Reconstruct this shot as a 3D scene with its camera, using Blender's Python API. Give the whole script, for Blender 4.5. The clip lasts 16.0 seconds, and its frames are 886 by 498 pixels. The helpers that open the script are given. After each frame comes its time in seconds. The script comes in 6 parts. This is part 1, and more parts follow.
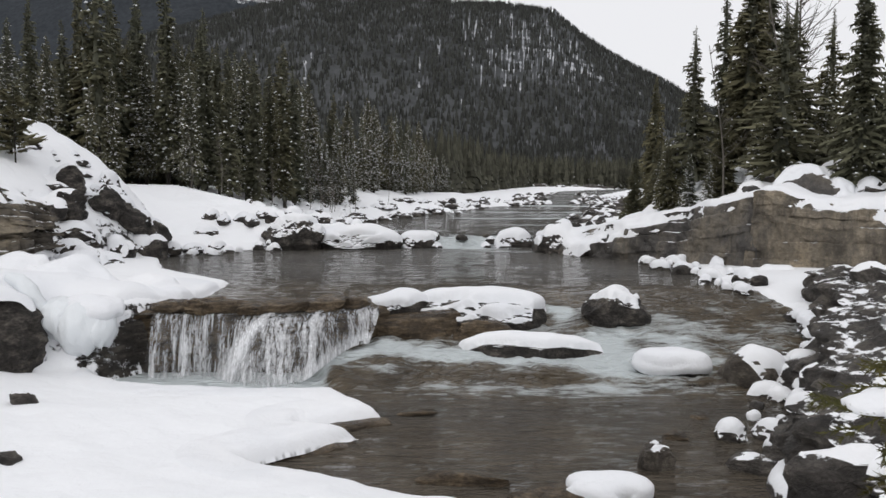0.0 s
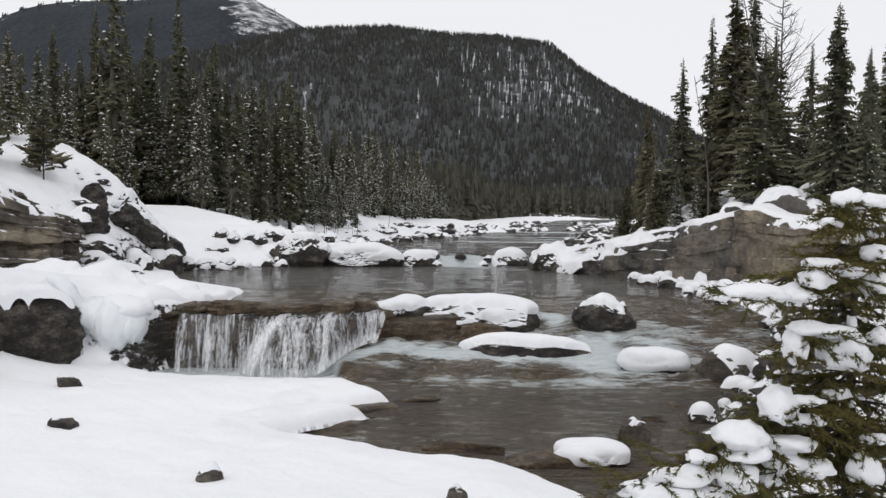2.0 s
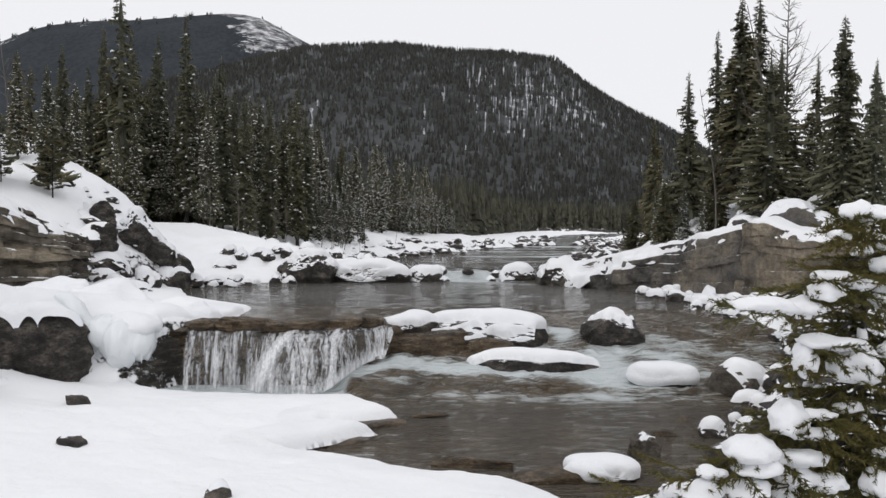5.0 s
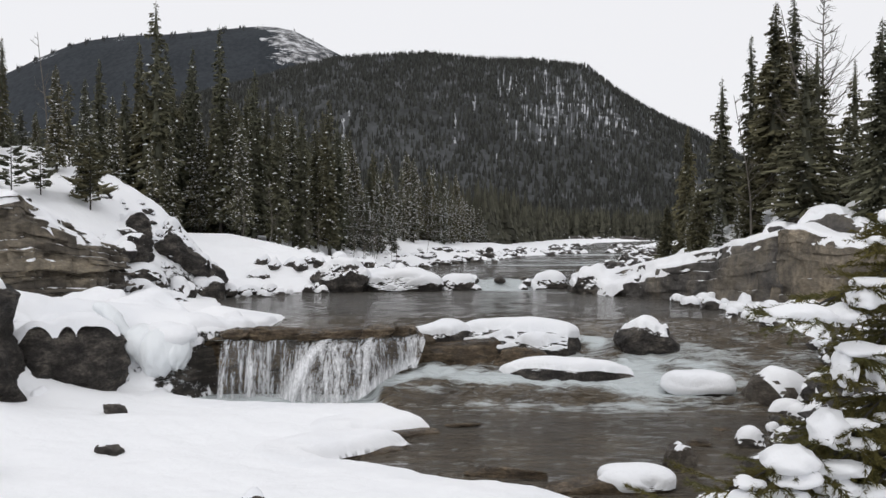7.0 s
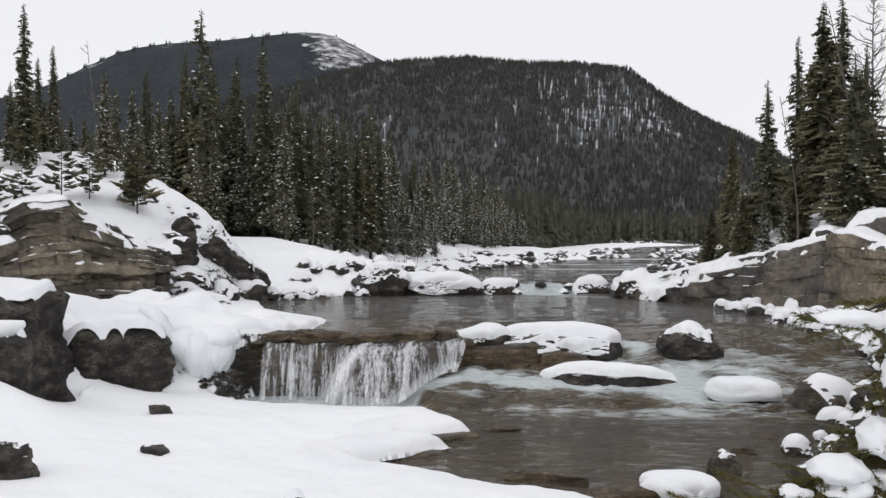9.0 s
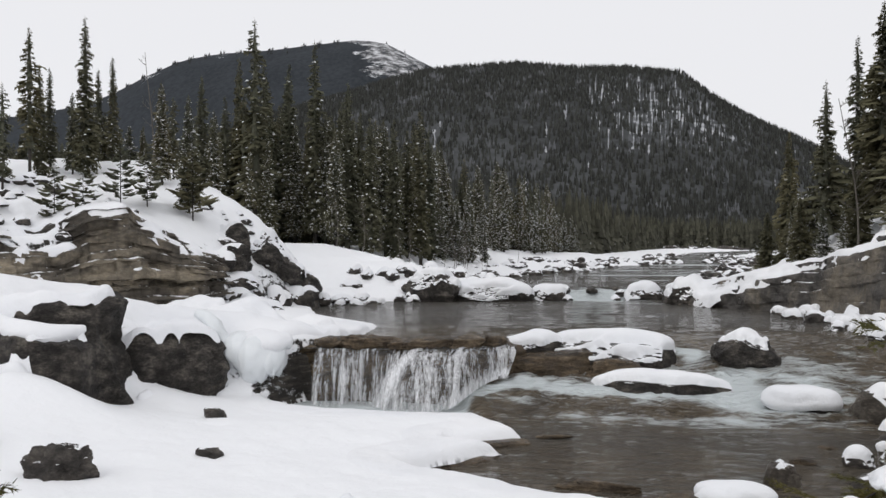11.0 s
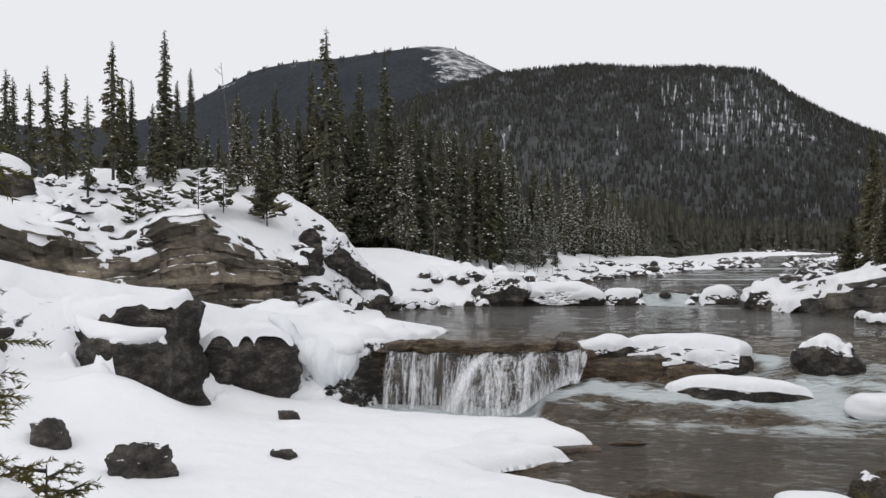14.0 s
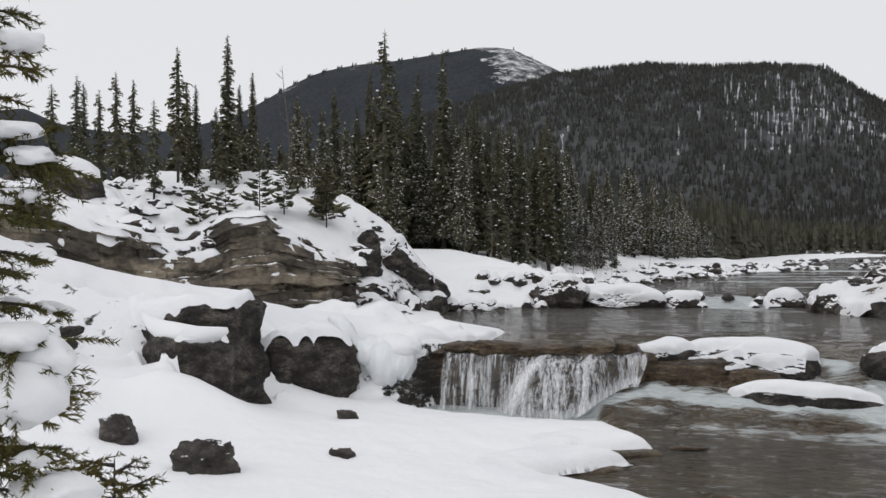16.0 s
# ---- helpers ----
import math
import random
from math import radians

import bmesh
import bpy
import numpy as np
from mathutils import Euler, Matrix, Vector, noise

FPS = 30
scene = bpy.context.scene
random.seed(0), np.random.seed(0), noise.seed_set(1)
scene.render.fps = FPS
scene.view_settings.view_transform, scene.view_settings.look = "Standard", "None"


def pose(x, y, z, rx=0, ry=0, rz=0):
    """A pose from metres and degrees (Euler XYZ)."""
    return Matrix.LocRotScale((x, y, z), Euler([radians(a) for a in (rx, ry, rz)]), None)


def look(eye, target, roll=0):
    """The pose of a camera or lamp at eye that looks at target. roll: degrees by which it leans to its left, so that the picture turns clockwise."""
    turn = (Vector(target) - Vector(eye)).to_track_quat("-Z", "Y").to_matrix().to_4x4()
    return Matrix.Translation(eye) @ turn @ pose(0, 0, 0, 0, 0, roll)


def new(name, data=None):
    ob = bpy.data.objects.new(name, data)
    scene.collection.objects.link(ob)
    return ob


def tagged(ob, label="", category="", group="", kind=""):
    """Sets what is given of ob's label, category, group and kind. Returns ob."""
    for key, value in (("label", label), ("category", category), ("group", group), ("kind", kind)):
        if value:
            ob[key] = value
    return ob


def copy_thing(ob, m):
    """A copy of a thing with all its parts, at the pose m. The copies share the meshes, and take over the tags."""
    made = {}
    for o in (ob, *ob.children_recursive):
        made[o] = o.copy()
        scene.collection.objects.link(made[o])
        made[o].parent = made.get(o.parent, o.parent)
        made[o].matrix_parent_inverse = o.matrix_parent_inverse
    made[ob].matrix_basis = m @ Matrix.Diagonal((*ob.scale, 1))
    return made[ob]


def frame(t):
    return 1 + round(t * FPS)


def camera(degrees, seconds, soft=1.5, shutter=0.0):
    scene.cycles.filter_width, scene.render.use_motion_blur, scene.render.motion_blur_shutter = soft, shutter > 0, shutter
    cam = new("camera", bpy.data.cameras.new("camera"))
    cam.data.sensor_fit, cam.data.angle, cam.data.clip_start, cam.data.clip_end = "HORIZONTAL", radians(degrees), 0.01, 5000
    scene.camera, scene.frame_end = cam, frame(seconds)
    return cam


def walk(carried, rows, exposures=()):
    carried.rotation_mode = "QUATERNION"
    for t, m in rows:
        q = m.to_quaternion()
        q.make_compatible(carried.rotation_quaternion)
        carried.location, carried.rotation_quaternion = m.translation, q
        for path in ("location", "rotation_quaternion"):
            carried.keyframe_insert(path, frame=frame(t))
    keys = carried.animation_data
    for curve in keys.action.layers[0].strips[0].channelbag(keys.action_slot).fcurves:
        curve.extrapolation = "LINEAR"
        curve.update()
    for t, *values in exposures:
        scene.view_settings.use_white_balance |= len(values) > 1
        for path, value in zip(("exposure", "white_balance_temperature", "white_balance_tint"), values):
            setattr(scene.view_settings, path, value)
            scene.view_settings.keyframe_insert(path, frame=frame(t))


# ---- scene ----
# Winter river with a small waterfall, seen from the bank: camera, light, materials, land, water, rocks, trees.
cam = camera(55.8, 16.0)
PATH = [
    (0, pose(0.160, 2.100, 4.980, 85.27, -0.34, -0.58)),
    (0.5, pose(0.059, 0.660, 4.557, 86.46, -0.69, -0.90)),
    (1, pose(0.000, 0.000, 4.500, 86.91, -0.61, -1.06)),
    (1.5, pose(-0.000, 0.000, 4.500, 87.18, -0.69, -0.97)),
    (2, pose(-0.000, 0.000, 4.500, 87.35, -0.74, -0.76)),
    (2.5, pose(-0.000, 0.000, 4.500, 87.69, -0.69, -0.66)),
    (3, pose(-0.000, 0.000, 4.500, 87.97, -0.78, -0.63)),
    (5.5, pose(-0.000, 0.000, 4.500, 88.50, -0.00, -0.00)),
    (6, pose(0.000, 0.000, 4.500, 88.67, 0.03, 0.71)),
    (6.5, pose(0.000, 0.000, 4.500, 88.84, 0.11, 1.36)),
    (7, pose(0.000, 0.000, 4.500, 88.99, 0.11, 1.88)),
    (7.5, pose(0.000, 0.000, 4.500, 89.16, 0.09, 2.35)),
    (8, pose(0.000, 0.000, 4.500, 89.30, 0.02, 3.10)),
    (8.5, pose(0.000, 0.000, 4.500, 89.37, -0.07, 3.74)),
    (9, pose(0.000, 0.000, 4.500, 89.26, 0.05, 4.65)),
    (11.5, pose(0.000, 0.000, 4.500, 89.76, 0.29, 8.83)),
    (12, pose(0.000, 0.000, 4.500, 89.76, 0.50, 9.55)),
    (12.5, pose(0.000, 0.000, 4.500, 89.78, 0.54, 10.21)),
    (13, pose(0.000, 0.000, 4.500, 89.86, 0.43, 10.96)),
    (13.5, pose(0.000, 0.000, 4.500, 89.94, 0.45, 11.90)),
    (14, pose(0.000, 0.000, 4.500, 89.99, 0.38, 12.85)),
    (14.5, pose(0.000, 0.000, 4.500, 90.03, 0.36, 13.84)),
    (15, pose(0.000, 0.000, 4.500, 90.05, 0.36, 14.90)),
    (15.5, pose(0.000, 0.000, 4.500, 90.08, 0.44, 15.85)),
    (16, pose(0.000, 0.000, 4.500, 90.10, 0.30, 16.79)),
]
walk(cam, PATH, ((0.0, 0.03), (2.0, 0.06), (9.0, 0.07), (11.5, 0.0), (14.5, -0.01), (15.2, -0.04), (16.0, -0.1)))

# ---- light: overcast winter sky ----
world = bpy.data.worlds.new("overcast_sky")
scene.world = world
world.use_nodes = True
wn, wl = world.node_tree.nodes, world.node_tree.links
sky = wn.new("ShaderNodeTexSky")
sky.sky_type, sky.sun_disc = "NISHITA", False
sky.sun_elevation, sky.sun_rotation = radians(32), radians(150)
cloud = wn.new("ShaderNodeMixRGB")
cloud.inputs[0].default_value = 0.97
cloud.inputs[2].default_value = (8.45, 8.45, 8.72, 1)
wl.new(sky.outputs[0], cloud.inputs[1])
wl.new(cloud.outputs[0], wn["Background"].inputs[0])
wn["Background"].inputs[1].default_value = 0.1
sun = new("sun", bpy.data.lights.new("sun", "SUN"))
sun.data.energy, sun.data.angle, sun.data.color = 0.6, radians(40), (1, 0.97, 0.93)
sun.matrix_world = look((-20, -30, 40), (0, 10, 0))


# ---- small tools ----
def vhash(i, j, k):
    n = (i * 374761393 + j * 668265263 + k * 2147483647 + 12345) & 0xFFFFFFFF
    n = ((n ^ (n >> 13)) * 1274126177) & 0xFFFFFFFF
    return ((n ^ (n >> 16)) & 0xFFFF) / 65535.0


def vnoise(x, y, z=0.0):
    """Smooth value noise of arrays, 0 to 1."""
    x, y, z = np.broadcast_arrays(np.asarray(x, float), np.asarray(y, float), np.asarray(z, float))
    i, j, k = (np.floor(a).astype(np.int64) for a in (x, y, z))
    u, v, w = x - i, y - j, z - k
    u, v, w = (a * a * (3 - 2 * a) for a in (u, v, w))
    out = 0
    for a in (0, 1):
        for b in (0, 1):
            for c in (0, 1):
                out = out + vhash(i + a, j + b, k + c) * (u if a else 1 - u) * (v if b else 1 - v) * (w if c else 1 - w)
    return out


def fbm(x, y, z=0.0, octaves=4):
    """Fractal noise, about -1 to 1."""
    out, amp, total = 0, 1.0, 0
    for o in range(octaves):
        s = 2.03 ** o
        out = out + amp * (2 * vnoise(np.asarray(x) * s + 17.1 * o, np.asarray(y) * s - 9.7 * o, np.asarray(z) * s + 4.3 * o) - 1)
        total += amp
        amp *= 0.5
    return out / total


def sstep(a, b, x):
    t = np.clip((np.asarray(x, float) - a) / (b - a), 0, 1)
    return t * t * (3 - 2 * t)


def poly_dist(px, py, poly, closed=True):
    """Distance to a polygon's edge, positive inside (or plain distance to an open line)."""
    pts = np.array(poly, float)
    best = np.full(np.shape(px), 1e9)
    inside = np.zeros(np.shape(px), bool)
    n = len(pts)
    for a in range(n if closed else n - 1):
        (x1, y1), (x2, y2) = pts[a], pts[(a + 1) % n]
        dx, dy = x2 - x1, y2 - y1
        t = np.clip(((px - x1) * dx + (py - y1) * dy) / (dx * dx + dy * dy + 1e-9), 0, 1)
        best = np.minimum(best, np.hypot(px - x1 - t * dx, py - y1 - t * dy))
        if closed:
            cross = ((y1 > py) != (y2 > py)) & (px < dx * (py - y1) / (dy + 1e-12) + x1)
            inside ^= cross
    return np.where(inside, best, -best) if closed else best


def mesh_from(name, verts, faces, mat, smooth=True, attrs=None):
    me = bpy.data.meshes.new(name)
    verts, faces = np.asarray(verts, float), np.asarray(faces)
    me.from_pydata(verts.tolist(), [], faces.tolist())
    me.materials.append(mat)
    if smooth:
        me.shade_smooth()
    for key, values in (attrs or {}).items():
        me.attributes.new(key, "FLOAT", "POINT").data.foreach_set("value", np.asarray(values, np.float32))
    return me


def grid_faces(rows, cols):
    i = np.arange(rows * cols).reshape(rows, cols)
    return np.stack([i[:-1, :-1], i[:-1, 1:], i[1:, 1:], i[1:, :-1]], -1).reshape(-1, 4)


def part(name, me, parent, label=""):
    ob = new(name, me)
    ob.parent = parent
    return tagged(ob, label) if label else ob


# ---- materials ----
def material(name):
    m = bpy.data.materials.new(name)
    m.use_nodes = True
    return m, m.node_tree.nodes, m.node_tree.links, m.node_tree.nodes["Principled BSDF"]


def tex(nodes, links, scale, detail=4.0, rough=0.55, stretch=(1, 1, 1), kind="Object"):
    tc, mp, no = nodes.new("ShaderNodeTexCoord"), nodes.new("ShaderNodeMapping"), nodes.new("ShaderNodeTexNoise")
    if kind == "World":
        geo = nodes.new("ShaderNodeNewGeometry")
        links.new(geo.outputs["Position"], mp.inputs[0])
    else:
        links.new(tc.outputs[kind], mp.inputs[0])
    mp.inputs["Scale"].default_value = stretch
    links.new(mp.outputs[0], no.inputs["Vector"])
    no.inputs["Scale"].default_value, no.inputs["Detail"].default_value, no.inputs["Roughness"].default_value = scale, detail, rough
    return no.outputs[0]


def ramp(nodes, links, fac, stops):
    r = nodes.new("ShaderNodeValToRGB")
    while len(r.color_ramp.elements) < len(stops):
        r.color_ramp.elements.new(0.5)
    for e, (p, c) in zip(r.color_ramp.elements, stops):
        e.position = p
        e.color = (*c, 1) if isinstance(c, tuple) else (c, c, c, 1)
    links.new(fac, r.inputs[0])
    return r.outputs[0]


def mixed(nodes, links, fac, a, b):
    m = nodes.new("ShaderNodeMixRGB")
    for slot, v in ((0, fac), (1, a), (2, b)):
        if isinstance(v, tuple):
            m.inputs[slot].default_value = (*v, 1)
        elif isinstance(v, (int, float)):
            m.inputs[slot].default_value = v if slot == 0 else (v, v, v, 1)
        else:
            links.new(v, m.inputs[slot])
    return m.outputs[0]


def calc(nodes, links, op, a, b):
    m = nodes.new("ShaderNodeMath")
    m.operation = op
    for slot, v in ((0, a), (1, b)):
        if isinstance(v, (int, float)):
            m.inputs[slot].default_value = v
        else:
            links.new(v, m.inputs[slot])
    return m.outputs[0]


def relief(nodes, links, shader, height, strength, distance):
    b = nodes.new("ShaderNodeBump")
    b.inputs["Strength"].default_value, b.inputs["Distance"].default_value = strength, distance
    links.new(height, b.inputs["Height"])
    links.new(b.outputs[0], shader.inputs["Normal"])
    return b


SNOW = (0.87, 0.88, 0.9)


def snow_material():
    m, n, l, p = material("snow")
    big = tex(n, l, 0.35, 3, kind="World")
    l.new(ramp(n, l, big, [(0.3, (0.79, 0.805, 0.835)), (0.7, (0.87, 0.875, 0.89))]), p.inputs["Base Color"])
    p.inputs["Roughness"].default_value = 0.75
    p.inputs["Specular IOR Level"].default_value = 0.2
    relief(n, l, p, calc(n, l, "ADD", tex(n, l, 2.2, 6, kind="World"), calc(n, l, "MULTIPLY", tex(n, l, 14, 4, kind="World"), 0.22)), 0.7, 0.085)
    return m


def rock_material(name, dark, mid, light, snow_at=0.62, snow_soft=0.08, strata=(1, 1, 5), scale=1.0, wet=0.6, blotch=0.5, grain=0.6, bump=0.22, cracks=0.14):
    """Bedded rock; snow lies where the surface faces up."""
    m, n, l, p = material(name)
    a = tex(n, l, 1.3 * scale, 10, 0.68, strata, "World")
    b = tex(n, l, 9.0 * scale, 8, 0.75, (1, 1, 1.6), "World")
    streak = tex(n, l, 2.2 * scale, 4, 0.6, (1, 1, 0.18), "World")
    col = ramp(n, l, a, [(0.38, dark), (0.5, mid), (0.63, light)])
    col = mixed(n, l, ramp(n, l, streak, [(0.46, 0.0), (0.62, blotch)]), col, dark)
    at = n.new("ShaderNodeNewGeometry")
    bend = n.new("ShaderNodeVectorMath")
    bend.operation = "MULTIPLY_ADD"
    nz = n.new("ShaderNodeTexNoise")
    nz.inputs["Scale"].default_value, nz.inputs["Detail"].default_value = 1.6, 4
    l.new(at.outputs["Position"], nz.inputs["Vector"])
    l.new(nz.outputs["Color"], bend.inputs[0])
    bend.inputs[1].default_value = (0.7, 0.7, 0.5)
    l.new(at.outputs["Position"], bend.inputs[2])
    flat = n.new("ShaderNodeVectorMath")
    flat.operation = "MULTIPLY"
    l.new(bend.outputs[0], flat.inputs[0])
    flat.inputs[1].default_value = (0.8 * scale, 0.8 * scale, 1.5 * scale)
    cells = n.new("ShaderNodeTexVoronoi")
    cells.feature = "DISTANCE_TO_EDGE"
    l.new(flat.outputs[0], cells.inputs["Vector"])
    crack = ramp(n, l, cells.outputs["Distance"], [(0.0, 0.0), (0.055, 1.0)])
    col = mixed(n, l, calc(n, l, "MULTIPLY", calc(n, l, "SUBTRACT", 1.0, crack), cracks), col, tuple(0.5 * c for c in dark))
    fine = n.new("ShaderNodeMixRGB")
    fine.blend_type = "MULTIPLY"
    fine.inputs[0].default_value = grain
    l.new(col, fine.inputs[1])
    l.new(ramp(n, l, b, [(0.38, 0.5), (0.5, 0.95), (0.62, 1.6)]), fine.inputs[2])
    geo = n.new("ShaderNodeNewGeometry")
    sep = n.new("ShaderNodeSeparateXYZ")
    l.new(geo.outputs["Normal"], sep.inputs[0])
    wob = calc(n, l, "MULTIPLY", calc(n, l, "SUBTRACT", tex(n, l, 2.2, 8, 0.7, (1, 1, 1.8), "World"), 0.5), 1.5)
    lie = ramp(n, l, calc(n, l, "ADD", sep.outputs[2], wob), [(snow_at - snow_soft, 0.0), (snow_at + snow_soft, 1.0)])
    l.new(mixed(n, l, lie, fine.outputs[0], SNOW), p.inputs["Base Color"])
    l.new(mixed(n, l, lie, wet, 0.8), p.inputs["Roughness"])
    p.inputs["Specular IOR Level"].default_value = 0.3
    stony = calc(n, l, "MULTIPLY", calc(n, l, "ADD", calc(n, l, "MULTIPLY", crack, 0.5 * cracks), calc(n, l, "ADD", a, calc(n, l, "MULTIPLY", b, 0.4))), calc(n, l, "SUBTRACT", 1.0, lie))
    relief(n, l, p, calc(n, l, "ADD", stony, calc(n, l, "MULTIPLY", tex(n, l, 2.2, 5, 0.55, (1, 1, 1), "World"), 0.3)), 1.0, bump)
    return m


def land_material():
    return rock_material("snowy_ground", (0.03, 0.027, 0.024), (0.065, 0.057, 0.05), (0.14, 0.125, 0.105), 0.4, 0.04)


def water_material():
    m, n, l, p = material("river_water")
    foam, shal = n.new("ShaderNodeAttribute"), n.new("ShaderNodeAttribute")
    foam.attribute_name, shal.attribute_name = "foam", "shallow"
    bed = ramp(n, l, tex(n, l, 0.8, 6, 0.6, (1, 1, 1), "World"), [(0.3, (0.052, 0.041, 0.028)), (0.55, (0.105, 0.083, 0.056)), (0.75, (0.17, 0.137, 0.096))])
    deep = ramp(n, l, tex(n, l, 0.5, 4, 0.6, (1, 2, 1), "World"), [(0.35, (0.05, 0.046, 0.04)), (0.65, (0.082, 0.074, 0.063))])
    col = mixed(n, l, shal.outputs["Fac"], deep, bed)
    f1 = tex(n, l, 2.2, 8, 0.72, (0.7, 2.6, 1), "World")
    mask = calc(n, l, "ADD", calc(n, l, "MULTIPLY", foam.outputs["Fac"], 1.1), calc(n, l, "SUBTRACT", calc(n, l, "MULTIPLY", f1, 1.8), 1.15))
    fm = ramp(n, l, mask, [(0.0, 0.0), (0.5, 1.0)])
    l.new(mixed(n, l, fm, col, (0.64, 0.69, 0.7)), p.inputs["Base Color"])
    l.new(mixed(n, l, fm, 0.06, 0.7), p.inputs["Roughness"])
    p.inputs["IOR"].default_value = 1.33
    w1 = tex(n, l, 1.25, 2, 0.45, (0.55, 2.3, 1), "World")
    w2 = tex(n, l, 4.2, 3, 0.55, (0.5, 2.4, 1), "World")
    calm = n.new("ShaderNodeAttribute")
    calm.attribute_name = "calm"
    relief(n, l, p, calc(n, l, "MULTIPLY", calc(n, l, "ADD", w1, calc(n, l, "MULTIPLY", w2, 0.6)), calc(n, l, "SUBTRACT", 1.0, calm.outputs["Fac"])), 1.0, 0.55)
    return m


def fall_material():
    """Falling water: white strands with dark gaps that let the wet rock show."""
    m, n, l, p = material("falling_water")
    strand = tex(n, l, 1.0, 6, 0.72, (11.0, 4.0, 0.45), "World")
    speck = tex(n, l, 16.0, 4, 0.7, (1, 1, 0.55), "World")
    dens = n.new("ShaderNodeAttribute")
    dens.attribute_name = "foam"
    s = calc(n, l, "ADD", calc(n, l, "MULTIPLY", calc(n, l, "SUBTRACT", strand, 0.5), 3.2), calc(n, l, "MULTIPLY", calc(n, l, "SUBTRACT", speck, 0.5), 1.1))
    alpha = ramp(n, l, calc(n, l, "ADD", s, dens.outputs["Fac"]), [(0.0, 0.03), (0.85, 1.0)])
    p.inputs["Base Color"].default_value = (0.78, 0.79, 0.81, 1)
    p.inputs["Roughness"].default_value = 0.35
    l.new(alpha, p.inputs["Alpha"])
    relief(n, l, p, s, 0.5, 0.05)
    return m


def needle_material(name, base, tip, snow, snow_scale=3.0, white=SNOW):
    """Conifer needles; snow clings where a spray faces up."""
    m, n, l, p = material(name)
    info = n.new("ShaderNodeObjectInfo")
    isl = tex(n, l, 1.2, 4, 0.6, (1, 1, 1), "Object")
    col = ramp(n, l, isl, [(0.3, base), (0.7, tip)])
    warm = mixed(n, l, calc(n, l, "MULTIPLY", info.outputs["Random"], 0.55), col, tuple(0.55 * (a + b) * c for a, b, c in zip(base, tip, (1.25, 1.0, 0.7))))
    geo = n.new("ShaderNodeNewGeometry")
    sep = n.new("ShaderNodeSeparateXYZ")
    l.new(geo.outputs["Normal"], sep.inputs[0])
    cl = tex(n, l, snow_scale, 2, 0.5, (1, 1, 1), "World")
    lie = ramp(n, l, calc(n, l, "ADD", calc(n, l, "MULTIPLY", sep.outputs[2], 0.45), cl), [(1.0 - snow, 0.0), (1.04 - snow, 1.0)])
    geo2 = n.new("ShaderNodeNewGeometry")
    vary = n.new("ShaderNodeMixRGB")
    vary.blend_type = "MULTIPLY"
    vary.inputs[0].default_value = 0.75
    l.new(warm, vary.inputs[1])
    l.new(ramp(n, l, geo2.outputs["Random Per Island"], [(0.0, 0.45), (1.0, 1.5)]), vary.inputs[2])
    warm = vary.outputs[0]
    l.new(mixed(n, l, lie, warm, white), p.inputs["Base Color"])
    p.inputs["Roughness"].default_value = 0.8
    p.inputs["Specular IOR Level"].default_value = 0.15
    return m


def bark_material(name, a, b):
    m, n, l, p = material(name)
    t = tex(n, l, 9, 5, 0.6, (1, 1, 0.25), "Object")
    l.new(ramp(n, l, t, [(0.3, a), (0.7, b)]), p.inputs["Base Color"])
    p.inputs["Roughness"].default_value = 0.9
    relief(n, l, p, t, 0.7, 0.03)
    return m


def slope_material(name, dark, light, stone, snowy, mottling):
    """Far wooded ground; bare places show stone and snow."""
    m, n, l, p = material(name)
    a = tex(n, l, 0.01, 6, 0.65, (1, 1, 0.5), "World")
    b = tex(n, l, 0.09, 6, 0.7, (1, 1, 0.25), "World")
    c = tex(n, l, 0.035, 8, 0.75, (1, 1, 2.2), "World")
    col = ramp(n, l, calc(n, l, "ADD", calc(n, l, "MULTIPLY", a, mottling), calc(n, l, "MULTIPLY", b, 1 - mottling)), [(0.4, dark), (0.6, light)])
    att = n.new("ShaderNodeAttribute")
    att.attribute_name = "bare"
    open_ground = ramp(n, l, calc(n, l, "ADD", att.outputs["Fac"], calc(n, l, "MULTIPLY", calc(n, l, "SUBTRACT", c, 0.5), 1.6)), [(0.42, 0.0), (0.5, 1.0)])
    l.new(mixed(n, l, open_ground, col, ramp(n, l, c, [(0.5, stone), (0.6, snowy)])), p.inputs["Base Color"])
    p.inputs["Roughness"].default_value = 0.95
    p.inputs["Specular IOR Level"].default_value = 0.05
    return m


M_SNOW = snow_material()
M_LAND = land_material()
M_ROCK = rock_material("dark_limestone", (0.024, 0.021, 0.019), (0.06, 0.053, 0.047), (0.19, 0.168, 0.142), 1.05, 0.05, (1, 1, 2), 1.3, grain=0.85, bump=0.32)
M_BANK = rock_material("dark_bank_rock", (0.034, 0.03, 0.027), (0.08, 0.071, 0.063), (0.18, 0.16, 0.138), 1.02, 0.05, (1, 1, 2))
M_WET = rock_material("wet_brown_rock", (0.045, 0.034, 0.023), (0.12, 0.088, 0.056), (0.21, 0.16, 0.106), 1.6, 0.06, wet=0.25)
M_CLIFF = rock_material("bedded_tan_cliff", (0.045, 0.039, 0.032), (0.115, 0.099, 0.078), (0.29, 0.246, 0.18), 0.98, 0.05, (0.35, 0.35, 1.0), 0.55, grain=0.45, bump=0.12, blotch=0.6)
